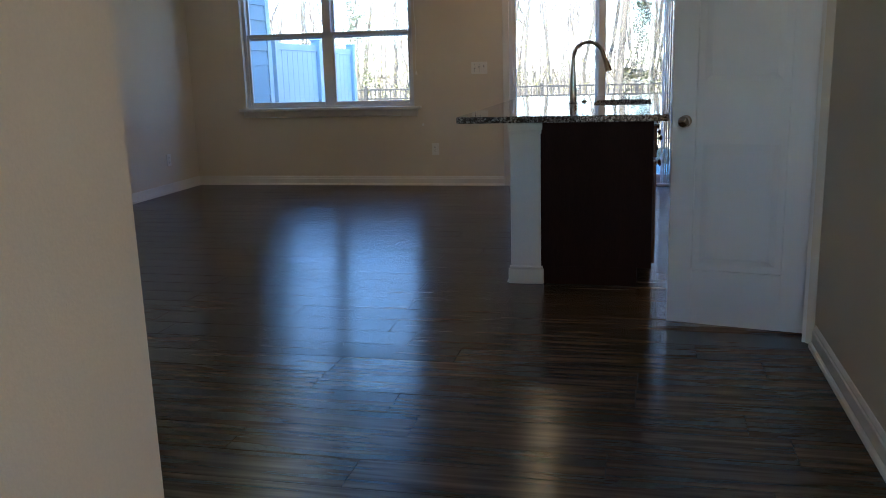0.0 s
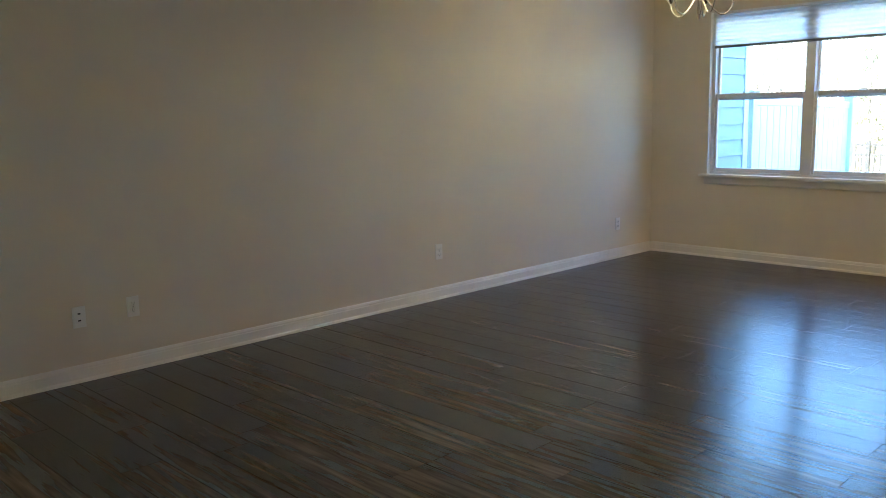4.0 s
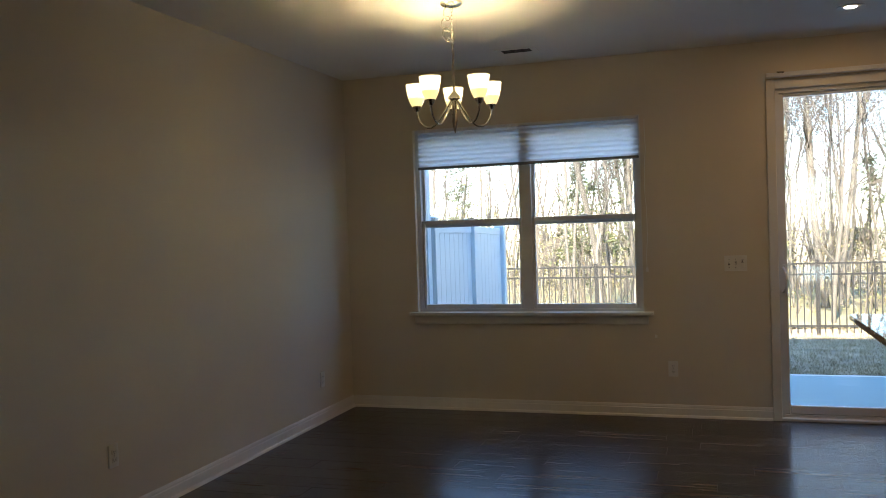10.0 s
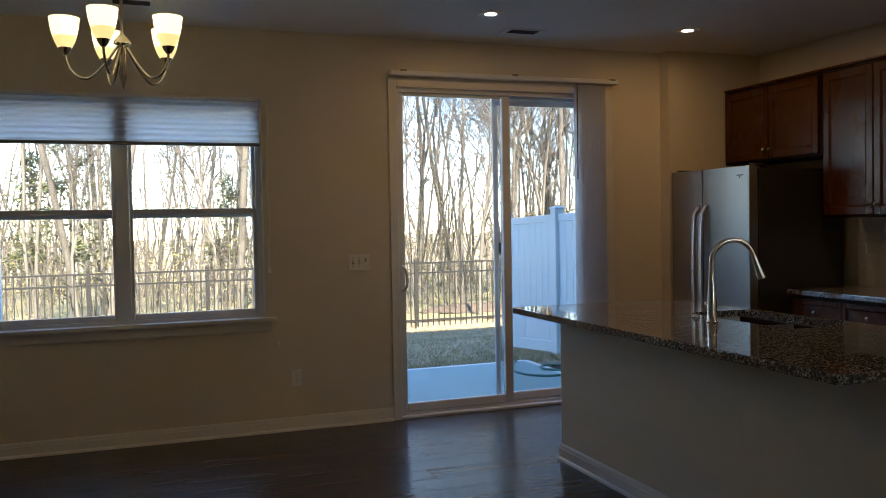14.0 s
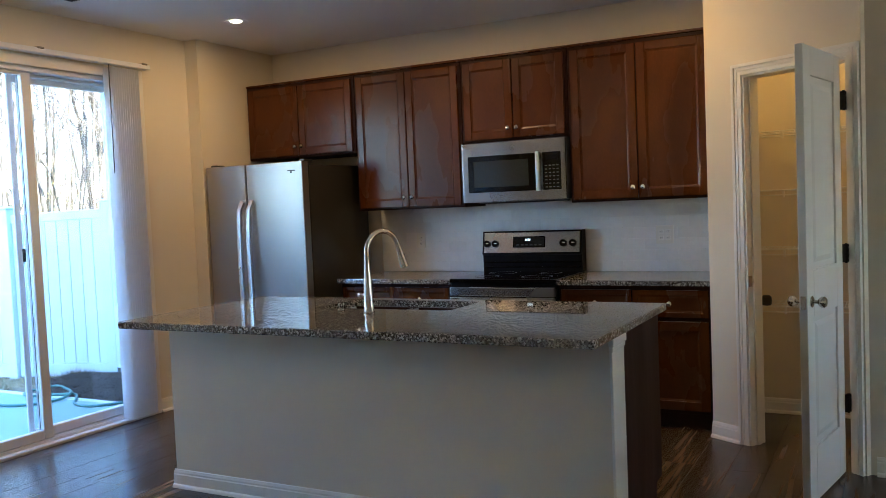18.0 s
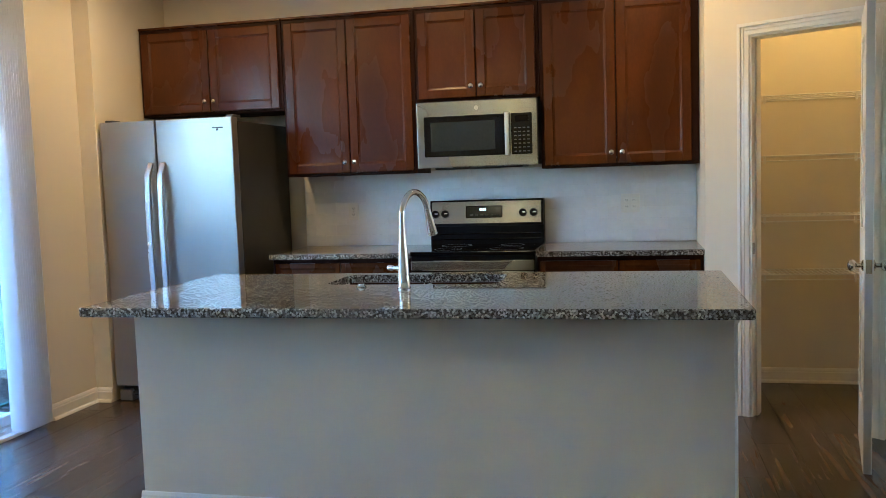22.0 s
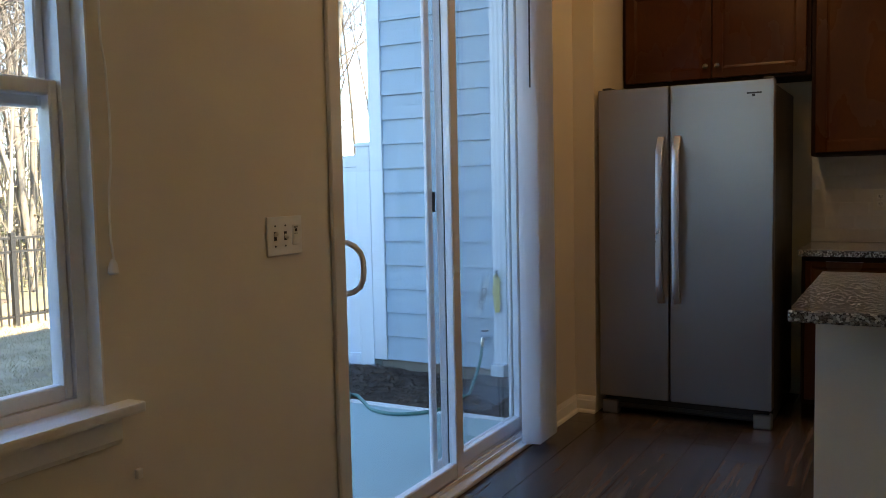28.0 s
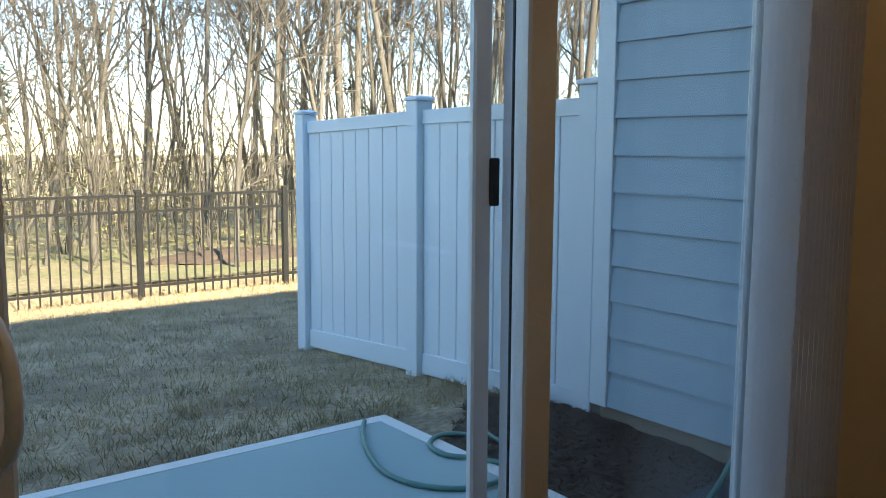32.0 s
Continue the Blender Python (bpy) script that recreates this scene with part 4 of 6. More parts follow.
UX = 6.15
UPPERS = ((-1.160, -0.125, 1.845, "above the refrigerator"), (-2.062, -1.165, 1.405, "beside the microwave"), (-2.850, -2.066, 1.850, "above the microwave"), (-3.796, -2.855, 1.405, "beside the pantry wall"))
for ya, yb, z0, where in UPPERS:
    c = thing("wall_cabinet", "cherry-stained two-door wall cabinet " + where, "cabinet", pose(0, 0, 0), "wall cabinets")
    bm = bmesh.new()
    box(bm, UX, 6.497, ya, yb, z0, 2.430, 0.002)
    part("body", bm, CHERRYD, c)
    part("top_molding", one(UX - 0.012, 6.497, ya, yb, 2.431, 2.447, 0.003), CHERRY, c)
    m, e = (ya + yb) / 2, 0.022
    e2 = 0.045 if ya < -3.5 else e
    if ya < -3.5:
        m += 0.012
    cab_door(c, ya + e2, m - 0.004, z0 + 0.018, 2.405, UX - 0.001, (m - 0.032, z0 + 0.085))
    cab_door(c, m + 0.004, yb - e, z0 + 0.018, 2.405, UX - 0.001, (m + 0.032, z0 + 0.085))

BX = 5.89
for ya, yb, where in ((-3.797, -2.842, "between the range and the pantry"), (-2.062, -1.15, "between the refrigerator and the range")):
    c = thing("base_cabinet", "dark cherry base cabinet " + where, "cabinet", pose(0, 0, 0), "base cabinets")
    bm = bmesh.new()
    box(bm, BX, 6.497, ya, yb, 0.10, 0.880, 0.002), box(bm, BX + 0.07, 6.497, ya, yb, 0.0, 0.10)
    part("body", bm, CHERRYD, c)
    m = (ya + yb) / 2
    for p, q, k in ((ya + 0.02, m - 0.004, m - 0.04), (m + 0.004, yb - 0.02, m + 0.04)):
        cab_door(c, p, q, 0.125, 0.665, BX - 0.001, (k, 0.62))
        cab_door(c, p, q, 0.69, 0.855, BX - 0.001, ((p + q) / 2, 0.775), drawer=True)
for ya, yb, label in ((-3.799, -2.838, "speckled granite counter running up to the pantry wall"), (-2.066, -1.135, "speckled granite counter beside the refrigerator")):
    solid("countertop", one(BX - 0.035, 6.491, ya, yb, 0.882, 0.915, 0.004, 2), GRANITE, label, "countertop", "back counters")

# refrigerator
fr = thing("refrigerator", "stainless steel side-by-side refrigerator below a cabinet", "refrigerator", pose(0, 0, 0))
FY0, FY1, FS, FX = -1.045, -0.142, -0.528, 5.615
part("body", one(5.70, 6.46, FY0 + 0.004, FY1 - 0.004, 0.03, 1.762, 0.006, 2), DARKGREY, fr, "dark grey cabinet sides")
for ya, yb, n in ((FY0, FS - 0.004, "right"), (FS + 0.004, FY1, "left")):
    bm = one(FX, 5.69, ya, yb, 0.105, 1.782, 0.010, 3)
    dr = part("door", bm, STEEL, fr, smooth=40)
    yh = FS - 0.043 if n == "right" else FS + 0.043
    pts = [(FX + 0.004 - 0.062 * math.sin(math.pi * min(max((k - 0.0) / 12, 0.0), 1)) ** 0.2, yh, 0.635 + 0.885 * k / 12) for k in range(13)]
    bm = bmesh.new()
    rings = []
    for p in pts:
        rings.append([bm.verts.new((p[0] + a, p[1] + b, p[2])) for a, b in ((0.008, -0.018), (-0.007, -0.017), (-0.0105, 0.0), (-0.007, 0.017), (0.008, 0.018))])
    for a, b in zip(rings, rings[1:]):
        for k in range(5):
            bm.faces.new((a[k], a[(k + 1) % 5], b[(k + 1) % 5], b[k]))
    bm.faces.new(rings[0]), bm.faces.new(rings[-1][::-1])
    part("handle", bm, SATIN, dr, "curved bright steel handle", smooth=40)
    part("hinge_cover", one(5.66, 5.76, (ya + 0.01) if n == "right" else (yb - 0.06), (ya + 0.06) if n == "right" else (yb - 0.01), 1.783, 1.798, 0.004), DARKGREY, fr)
bm = bmesh.new()
box(bm, FX - 0.0015, FX + 0.001, -0.985, -0.915, 1.714, 1.722), box(bm, FX - 0.0015, FX + 0.001, -0.955, -0.940, 1.700, 1.713)
part("badge", bm, SLOT, fr, "small dark maker's badge")
part("toe_grille", one(5.665, 5.70, FY0 + 0.02, FY1 - 0.02, 0.03, 0.095, 0.004), SLOT, fr)
part("grille_strip", one(5.652, 5.664, FY0 + 0.09, FY1 - 0.09, 0.045, 0.062, 0.002), DARKGREY, fr)
for y in (FY0 + 0.05, FY1 - 0.05):
    part("foot", one(5.64, 5.71, y - 0.045, y + 0.045, 0.0, 0.075, 0.006), STEEL, fr, "grey roller foot")

# range
rg = thing("range", "stainless steel electric range with black glass cooktop", "stove", pose(0, 0, 0))
RY0, RY1 = -2.832, -2.070
part("body", one(5.86, 6.485, RY0, RY1, 0.09, 0.895, 0.004), BLACKP, rg)
part("cooktop", one(5.845, 6.44, RY0 - 0.002, RY1 + 0.002, 0.896, 0.922, 0.006, 2), BLACKG, rg, "black glass cooktop")
for x, y, r in ((6.02, -2.64, 0.105), (6.02, -2.27, 0.085), (6.29, -2.64, 0.075), (6.29, -2.27, 0.10)):
    part("burner_ring", lathe(bmesh.new(), ((r - 0.004, 0.9222), (r - 0.004, 0.9228), (r, 0.9228), (r, 0.9222)), 40), DARKGREY, rg, m=pose(x, y, 0))
bm = prism(bmesh.new(), ((6.40, 0.921), (6.485, 0.921), (6.485, 1.215), (6.415, 1.215), (6.385, 1.05), (6.40, 1.04)), "y", RY0, RY1)
part("backguard", bm, BLACKP, rg, "black backguard")
PMX = pose(6.398, 0, 1.132, 0, -0, 0) @ Matrix.Rotation(radians(10.3), 4, "Y")
KNOBS = (-2.768, -2.698, -2.175, -2.109)
for z in (0.952, 0.988):
    part("ridge", one(6.386, 6.402, RY0 + 0.012, RY1 - 0.012, z, z + 0.009, 0.003, 2), BLACKG, rg)
cp = part("control_panel", one(-0.006, 0.002, RY0 + 0.014, RY1 - 0.014, -0.076, 0.074, 0.003), STEELH, rg, "stainless control panel", m=PMX)
dsp = part("display", one(-0.009, -0.005, -2.561, -2.317, -0.037, 0.042, 0.008, 3), BLACKG, cp, "black clock display")
bm = bmesh.new()
for k in range(4):
    box(bm, -0.0098, -0.0088, -2.450 + 0.011 * k, -2.443 + 0.011 * k, 0.010, 0.026)
part("digits", bm, glow("digit_glow", (0.7, 0.95, 1.0), 0.1), dsp, "pale lit clock digits")
bm = bmesh.new()
for k in range(6):
    box(bm, -0.0096, -0.0088, -2.535 + 0.034 * k, -2.515 + 0.034 * k, -0.022, -0.014)
part("touch_marks", bm, DARKGREY, dsp)
for y in KNOBS:
    kb = part("knob", lathe(bmesh.new(), ((0.026, 0), (0.025, 0.016), (0.020, 0.022), (0, 0.022)), 24), BLACKP, cp, "black control knob", smooth=40, m=pose(-0.006, y, -0.008, 0, -90, 0))
    part("pointer", one(-0.0025, 0.0025, -0.019, 0.0, 0.0215, 0.026), PLATE, kb)
part("oven_door", one(5.825, 5.859, RY0 + 0.006, RY1 - 0.006, 0.285, 0.800, 0.006, 2), STEELH, rg, "stainless oven door")
part("oven_window", one(5.822, 5.826, RY0 + 0.10, RY1 - 0.10, 0.40, 0.67, 0.002), BLACKG, rg, "black oven window")
part("front_rail", one(5.83, 5.859, RY0 + 0.004, RY1 - 0.004, 0.806, 0.866, 0.006, 2), STEELH, rg)
part("oven_handle", tube(bmesh.new(), [(5.83, RY0 + 0.06, 0.765), (5.785, RY0 + 0.07, 0.77), (5.78, RY0 + 0.12, 0.772), (5.78, RY1 - 0.12, 0.772), (5.785, RY1 - 0.07, 0.77), (5.83, RY1 - 0.06, 0.765)], 0.014, 12), SATIN, rg, "long steel oven handle", smooth=50)
part("drawer", one(5.83, 5.859, RY0 + 0.006, RY1 - 0.006, 0.10, 0.275, 0.006, 2), STEELH, rg)
for y in (RY0 + 0.05, RY1 - 0.05):
    for x in (5.90, 6.44):
        part("foot", cyl(bmesh.new(), (x, y, 0), (x, y, 0.09), 0.018, seg=12), BLACKP, rg)

# over-the-range microwave
mw = thing("microwave", "stainless over-the-range microwave with black glass door", "microwave", pose(0, 0, 0))
MX, MY0, MY1, MZ0, MZ1 = 6.10, -2.838, -2.074, 1.432, 1.843
part("body", one(MX + 0.02, 6.49, MY0, MY1, MZ0 + 0.004, MZ1, 0.004), DARKGREY, mw)
part("front_panel", one(MX, MX + 0.019, MY0, MY1, MZ0, MZ1 - 0.001, 0.005, 2), STEELH, mw, "brushed stainless front")
gl = part("door_glass", one(MX - 0.004, MX + 0.001, -2.635, -2.122, 1.500, 1.752, 0.004), BLACKG, mw, "black glass door")
part("inner_window", one(MX - 0.0052, MX - 0.0035, -2.575, -2.165, 1.535, 1.715, 0.001), mat("mesh_window", (0.03, 0.034, 0.032), 0.12, var=0.1, scale=3, spec=0.3), gl, "grey mesh window")
part("handle", one(MX - 0.045, MX - 0.028, -2.668, -2.640, 1.495, 1.758, 0.007, 2), SATIN, mw, "vertical steel handle", smooth=40)
for z in (1.515, 1.735):
    part("handle_post", one(MX - 0.030, MX + 0.001, -2.662, -2.646, z - 0.01, z + 0.01, 0.002), STEEL, mw)
kp = part("keypad", one(MX - 0.004, MX + 0.001, -2.805, -2.676, 1.500, 1.752, 0.003), BLACKG, mw, "black keypad")
bm = bmesh.new()
for r in range(7):
    for c in range(4):
        box(bm, MX - 0.0048, MX - 0.0038, -2.790 + 0.027 * c, -2.775 + 0.027 * c, 1.515 + 0.024 * r, 1.521 + 0.024 * r)
part("key_marks", bm, mat("key_print", (0.10, 0.10, 0.10), 0.5), kp)
part("key_display", one(MX - 0.0048, MX - 0.0038, -2.785, -2.70, 1.70, 1.735), BLACKP, kp)
part("badge", cyl(bmesh.new(), (MX - 0.002, -2.46, 1.797), (MX + 0.001, -2.46, 1.797), 0.014, seg=24), CHROME, mw, "round emblem")
part("grease_filter", one(MX + 0.05, 6.45, MY0 + 0.1, MY1 - 0.1, MZ0 - 0.012, MZ0 + 0.003, 0.003), DARKGREY, mw)
part("lamp_cover", one(MX + 0.06, MX + 0.16, MY0 + 0.05, MY0 + 0.25, MZ0 - 0.018, MZ0 - 0.010, 0.003), PLATE, mw)

# island
isl = thing("kitchen_island", "kitchen island with painted knee wall and dark cabinets", "kitchen island", pose(0, 0, 0))
IX0, IX1, IY0, IY1 = 3.955, 4.70, -3.765, -1.385
part("knee_wall", one(IX0, 4.115, IY0 + 0.012, IY1, 0.0, 0.880), PAINT, isl, "beige painted knee wall")
part("end_board", one(IX0 - 0.002, 4.118, IY0, IY0 + 0.012, 0.0, 0.880, 0.002), TRIM, isl, "white end board")
bm = bmesh.new()
box(bm, IX0 - 0.016, 4.132, IY0 - 0.014, IY0 + 0.012, 0.0, 0.085, 0.004), box(bm, IX0 - 0.010, 4.126, IY0 - 0.008, IY0 + 0.012, 0.085, 0.10, 0.003)
part("end_base", bm, TRIM, isl)
bm = bmesh.new()
box(bm, IX0 - 0.012, 4.128, IY0 - 0.010, IY0 + 0.012, 0.842, 0.880, 0.004), box(bm, IX0 - 0.007, 4.123, IY0 - 0.005, IY0 + 0.012, 0.822, 0.842, 0.003)
part("end_cap", bm, TRIM, isl)
prof = ((0, 0.0), (0.027, 0.0), (0.0265, 0.006), (0.023, 0.014), (0.0165, 0.0185), (0.013, 0.019), (0.013, 0.067), (0.009, 0.072), (0.009, 0.080), (0.004, 0.093), (0, 0.095))
bm = prism(bmesh.new(), [(IX0 - u, w) for u, w in prof], "y", IY0 + 0.012, IY1 + 0.013)
prism(bm, [(IY1 + u, w) for u, w in prof], "x", IX0, 4.115)
part("base_trim", bm, TRIM, isl)
part("top_trim", one(IX0 - 0.006, IX0, IY0 + 0.012, IY1 + 0.004, 0.868, 0.880), TRIM, isl)
for ya, yb, kind in ((-3.755, -2.96, "doors"), (-2.955, -2.04, "sink"), (-2.035, -1.395, "dishwasher")):
    if kind == "dishwasher":
        dwm = thing("dishwasher", "black dishwasher built into the island", "dishwasher", pose(0, 0, 0))
        part("tub", one(4.12, IX1 - 0.01, ya, yb, 0.10, 0.875), BLACKP, dwm)
        part("door", one(IX1 - 0.009, IX1 + 0.02, ya + 0.004, yb - 0.004, 0.11, 0.865, 0.005), BLACKP, dwm)
        part("handle", one(IX1 + 0.021, IX1 + 0.04, ya + 0.06, yb - 0.06, 0.77, 0.79, 0.004), STEEL, dwm)
        part("toe_panel", one(4.12, IX1 - 0.06, ya, yb, 0.0, 0.099), BLACKP, dwm)
        continue
    c = thing("island_cabinet", "dark cherry island cabinet with doors facing the range", "cabinet", pose(0, 0, 0), "island cabinets")
    bm = bmesh.new()
    if kind == "doors":
        box(bm, 4.12, IX1, ya, yb, 0.10, 0.880, 0.002)
    else:
        box(bm, 4.12, IX1, ya, yb, 0.10, 0.66, 0.002), box(bm, IX1 - 0.02, IX1, ya, yb, 0.66, 0.88)
    box(bm, 4.12, IX1 - 0.07, ya, yb, 0.0, 0.10)
    part("body", bm, CHERRYD, c)
    m = (ya + yb) / 2
    for p, q, k in ((ya + 0.02, m - 0.004, m - 0.04), (m + 0.004, yb - 0.02, m + 0.04)):
        cab_door(c, p, q, 0.125, 0.665, IX1 + 0.001, (k, 0.62), face=1)
        cab_door(c, p, q, 0.69, 0.855, IX1 + 0.001, ((p + q) / 2, 0.775), face=1, drawer=True)
    if kind == "doors":
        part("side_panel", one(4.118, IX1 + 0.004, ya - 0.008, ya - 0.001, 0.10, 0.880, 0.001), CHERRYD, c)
# granite top with the sink opening
bm = bmesh.new()
CX0, CX1, CY0, CY1, CZ0, CZ1 = 3.665, 4.775, -3.79, -1.335, 0.882, 0.917
QX0, QX1, QY0, QY1 = 4.335, 4.70, -2.85, -2.08
def rounded(x0, x1, y0, y1, r, seg=5):
    out = []
    for cx, cy, a0 in ((x1 - r, y0 + r, -90), (x1 - r, y1 - r, 0), (x0 + r, y1 - r, 90), (x0 + r, y0 + r, 180)):
        for k in range(seg + 1):
            a = radians(a0 + 90 * k / seg)
            out.append((cx + r * math.cos(a), cy + r * math.sin(a)))
    return out


outer, inner = rounded(CX0, CX1, CY0, CY1, 0.012), rounded(QX0, QX1, QY0, QY1, 0.06)
def loop(pts, z):
    return [bm.verts.new((x, y, z)) for x, y in pts]


bv = 0.004
o1, o2 = loop(rounded(CX0 + bv, CX1 - bv, CY0 + bv, CY1 - bv, 0.010), CZ1), loop(outer, CZ1 - bv)
o3, o4 = loop(outer, CZ0 + bv), loop(rounded(CX0 + bv, CX1 - bv, CY0 + bv, CY1 - bv, 0.010), CZ0)
i1, i2 = loop(inner, CZ1), loop(inner, CZ0)
n = len(o1)
for a, b in ((o1, o2), (o2, o3), (o3, o4), (o4, i2), (i2, i1), (i1, o1)):
    for k in range(n):
        bm.faces.new((a[k], a[(k + 1) % n], b[(k + 1) % n], b[k]))
solid("island_countertop", bm, GRANITE, "polished speckled granite island top with sink cutout", "countertop")
sk = thing("sink", "stainless double-bowl undermount sink in the island", "sink", pose(0, 0, 0))
for ya, yb in ((QY0 - 0.006, -2.475), (-2.455, QY1 + 0.006)):
    bm = bmesh.new()
    top = rounded(QX0 - 0.006, QX1 + 0.006, ya, yb, 0.05)
    low = rounded(QX0 + 0.01, QX1 - 0.01, ya + 0.016, yb - 0.016, 0.06)
    a, b = [bm.verts.new((x, y, 0.8805)) for x, y in top], [bm.verts.new((x, y, 0.71)) for x, y in low]
    for k in range(n):
        bm.faces.new((a[k], a[(k + 1) % n], b[(k + 1) % n], b[k]))
    bm.faces.new(b)
    bw = part("bowl", bm, STEEL, sk, smooth=40)
    part("drain", lathe(bmesh.new(), ((0, 0.714), (0.03, 0.714), (0.042, 0.7105), (0.042, 0.7102)), 20), CHROME, bw, m=pose((QX0 + QX1) / 2, (ya + yb) / 2, 0))
part("divider", one(QX0, QX1, -2.475, -2.455, 0.71, 0.872, 0.006, 2), STEEL, sk)
fa = thing("faucet", "tall brushed nickel pull-down kitchen faucet on the island", "faucet", pose(4.19, -2.485, 0.917, 0, 0, -17))
part("base", lathe(bmesh.new(), ((0, 0.0), (0.028, 0.0), (0.029, 0.006), (0.024, 0.012), (0.024, 0.06), (0.022, 0.10), (0.019, 0.16), (0.0155, 0.20), (0.0145, 0.24), (0, 0.24)), 24), CHROME, fa, smooth=40)
pts = [(0, 0, 0.23)] + [(0.105 - 0.105 * math.cos(radians(a)), 0, 0.29 + 0.105 * math.sin(radians(a))) for a in range(0, 166, 11)]
part("spout", tube(bmesh.new(), pts, 0.0125, 14), CHROME, fa, smooth=60)
e = Vector(pts[-1])
d = (Vector(pts[-1]) - Vector(pts[-2])).normalized()
sp = bmesh.new()
tube(sp, [e - d * 0.004, e + d * 0.02, e + d * 0.06, e + d * 0.115, e + d * 0.118], [0.014, 0.0145, 0.017, 0.0215, 0.017], 16)
part("spray_head", sp, CHROME, fa, smooth=50)
part("spray_button", one(e.x + d.x * 0.06 + 0.015, e.x + d.x * 0.06 + 0.022, -0.006, 0.006, e.z + d.z * 0.06 - 0.012, e.z + d.z * 0.06 + 0.012, 0.003), SLOT, fa)
part("lever", tube(bmesh.new(), [(0, 0.016, 0.085), (0, 0.034, 0.085), (0, 0.036, 0.085), (0, 0.050, 0.0855), (0, 0.052, 0.0855), (0, 0.072, 0.086), (0, 0.078, 0.086)], [0.011, 0.011, 0.0085, 0.0085, 0.012, 0.0125, 0.008], 16), CHROME, fa, smooth=40)

solid("sink_hole_cover", lathe(bmesh.new(), ((0, 0.0), (0.021, 0.0), (0.022, 0.004), (0.014, 0.009), (0.012, 0.016), (0, 0.018)), 20), CHROME, "small chrome hole cover beside the faucet", "hole cover", smooth=40, m=pose(4.25, -2.28, 0.917))

# ---- yard ----
def siding_wall(name, x, y0, y1, face, label):
    """Lap siding on the plane x from y0 to y1 looking to face (-1 or 1)."""
    top, lap = 3.6, 0.178
    s = structure(name, one(min(x, x - face * 4), max(x, x - face * 4), y0, y1, -0.01, top), SIDING, label, "facade")
    part("foundation", one(min(x - face * 0.02, x - face * 4), max(x - face * 0.02, x - face * 4), y0, y1 - 0.015, -0.6, -0.011), mat("foundation_concrete", (0.33, 0.29, 0.23), 0.9, var=0.25, scale=3, bump=0.3, bscale=70, fine=0.1), s, "beige concrete foundation")
    me = None
    for i in range(int(top / lap)):
        z = -0.01 + lap * i
        if me is None:
            bm = prism(bmesh.new(), ((0, 0.005), (face * 0.020, 0.005), (face * 0.005, lap), (0, lap)), "y", y0, y1 - 0.09)
            me = mesh_of("lap_board", bm, SIDING)
        ob = new("lap_board", me)
        ob.parent = s
        ob.matrix_basis = Matrix.Translation((x, 0, z))
    bm = bmesh.new()
    xa, xb = sorted((x - face * 0.10, x + face * 0.028))
    box(bm, xa, xb, y1 - 0.09, y1 + 0.02, -0.01, top, 0.003)
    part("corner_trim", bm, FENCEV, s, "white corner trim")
    xr = sorted((x + face * 0.25, x - face * 4.1))
    part("roof", one(xr[0], xr[1], y0, y1 + 0.2, top + 0.001, top + 0.14, 0.01), DARKGREY, s, "dark shingled roof edge")
    return s


siding_wall("neighbour_wall_east", 6.44, 0.2, 1.86, -1, "pale blue-grey lap siding of the adjoining house")
siding_wall("neighbour_wall_west", 0.10, 0.2, 1.80, 1, "pale blue-grey lap siding of the adjoining house")


def sloped(bm, a, z_a, slope):
    """Leans level boards along y so that they follow the grade."""
    for v in bm.verts:
        v.co.z += z_a + slope * (v.co.y - a)
    return bm


def vinyl_fence(x, ys, tops, grounds):
    f = thing("privacy_fence", "white vinyl privacy fence standing beside the lawn", "fence", pose(x, 0, 0), "privacy fences")
    for y, g, top in zip(ys, grounds, tops):
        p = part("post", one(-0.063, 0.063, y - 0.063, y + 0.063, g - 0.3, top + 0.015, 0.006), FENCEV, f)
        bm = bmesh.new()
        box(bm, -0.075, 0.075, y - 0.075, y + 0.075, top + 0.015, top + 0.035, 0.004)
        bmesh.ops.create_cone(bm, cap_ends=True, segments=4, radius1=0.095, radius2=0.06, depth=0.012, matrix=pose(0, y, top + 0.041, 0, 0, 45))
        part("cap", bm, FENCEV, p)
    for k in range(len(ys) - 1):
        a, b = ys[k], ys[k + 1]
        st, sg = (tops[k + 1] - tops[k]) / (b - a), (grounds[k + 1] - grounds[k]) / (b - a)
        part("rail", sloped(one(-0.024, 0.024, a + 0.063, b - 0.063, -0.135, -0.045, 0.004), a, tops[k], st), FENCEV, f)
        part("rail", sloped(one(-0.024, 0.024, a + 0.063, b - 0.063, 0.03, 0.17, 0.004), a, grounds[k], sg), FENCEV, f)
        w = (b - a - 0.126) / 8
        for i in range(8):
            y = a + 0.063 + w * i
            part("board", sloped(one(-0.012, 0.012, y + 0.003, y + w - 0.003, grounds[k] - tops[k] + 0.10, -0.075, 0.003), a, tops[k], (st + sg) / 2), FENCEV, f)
    return f


vinyl_fence(6.485, (1.95, 3.46, 4.97), (1.575, 1.552, 1.505), (-0.15, -0.235, -0.345))
vinyl_fence(0.10, (1.92, 3.43, 4.90), (1.57, 1.55, 1.505), (-0.15, -0.235, -0.345))

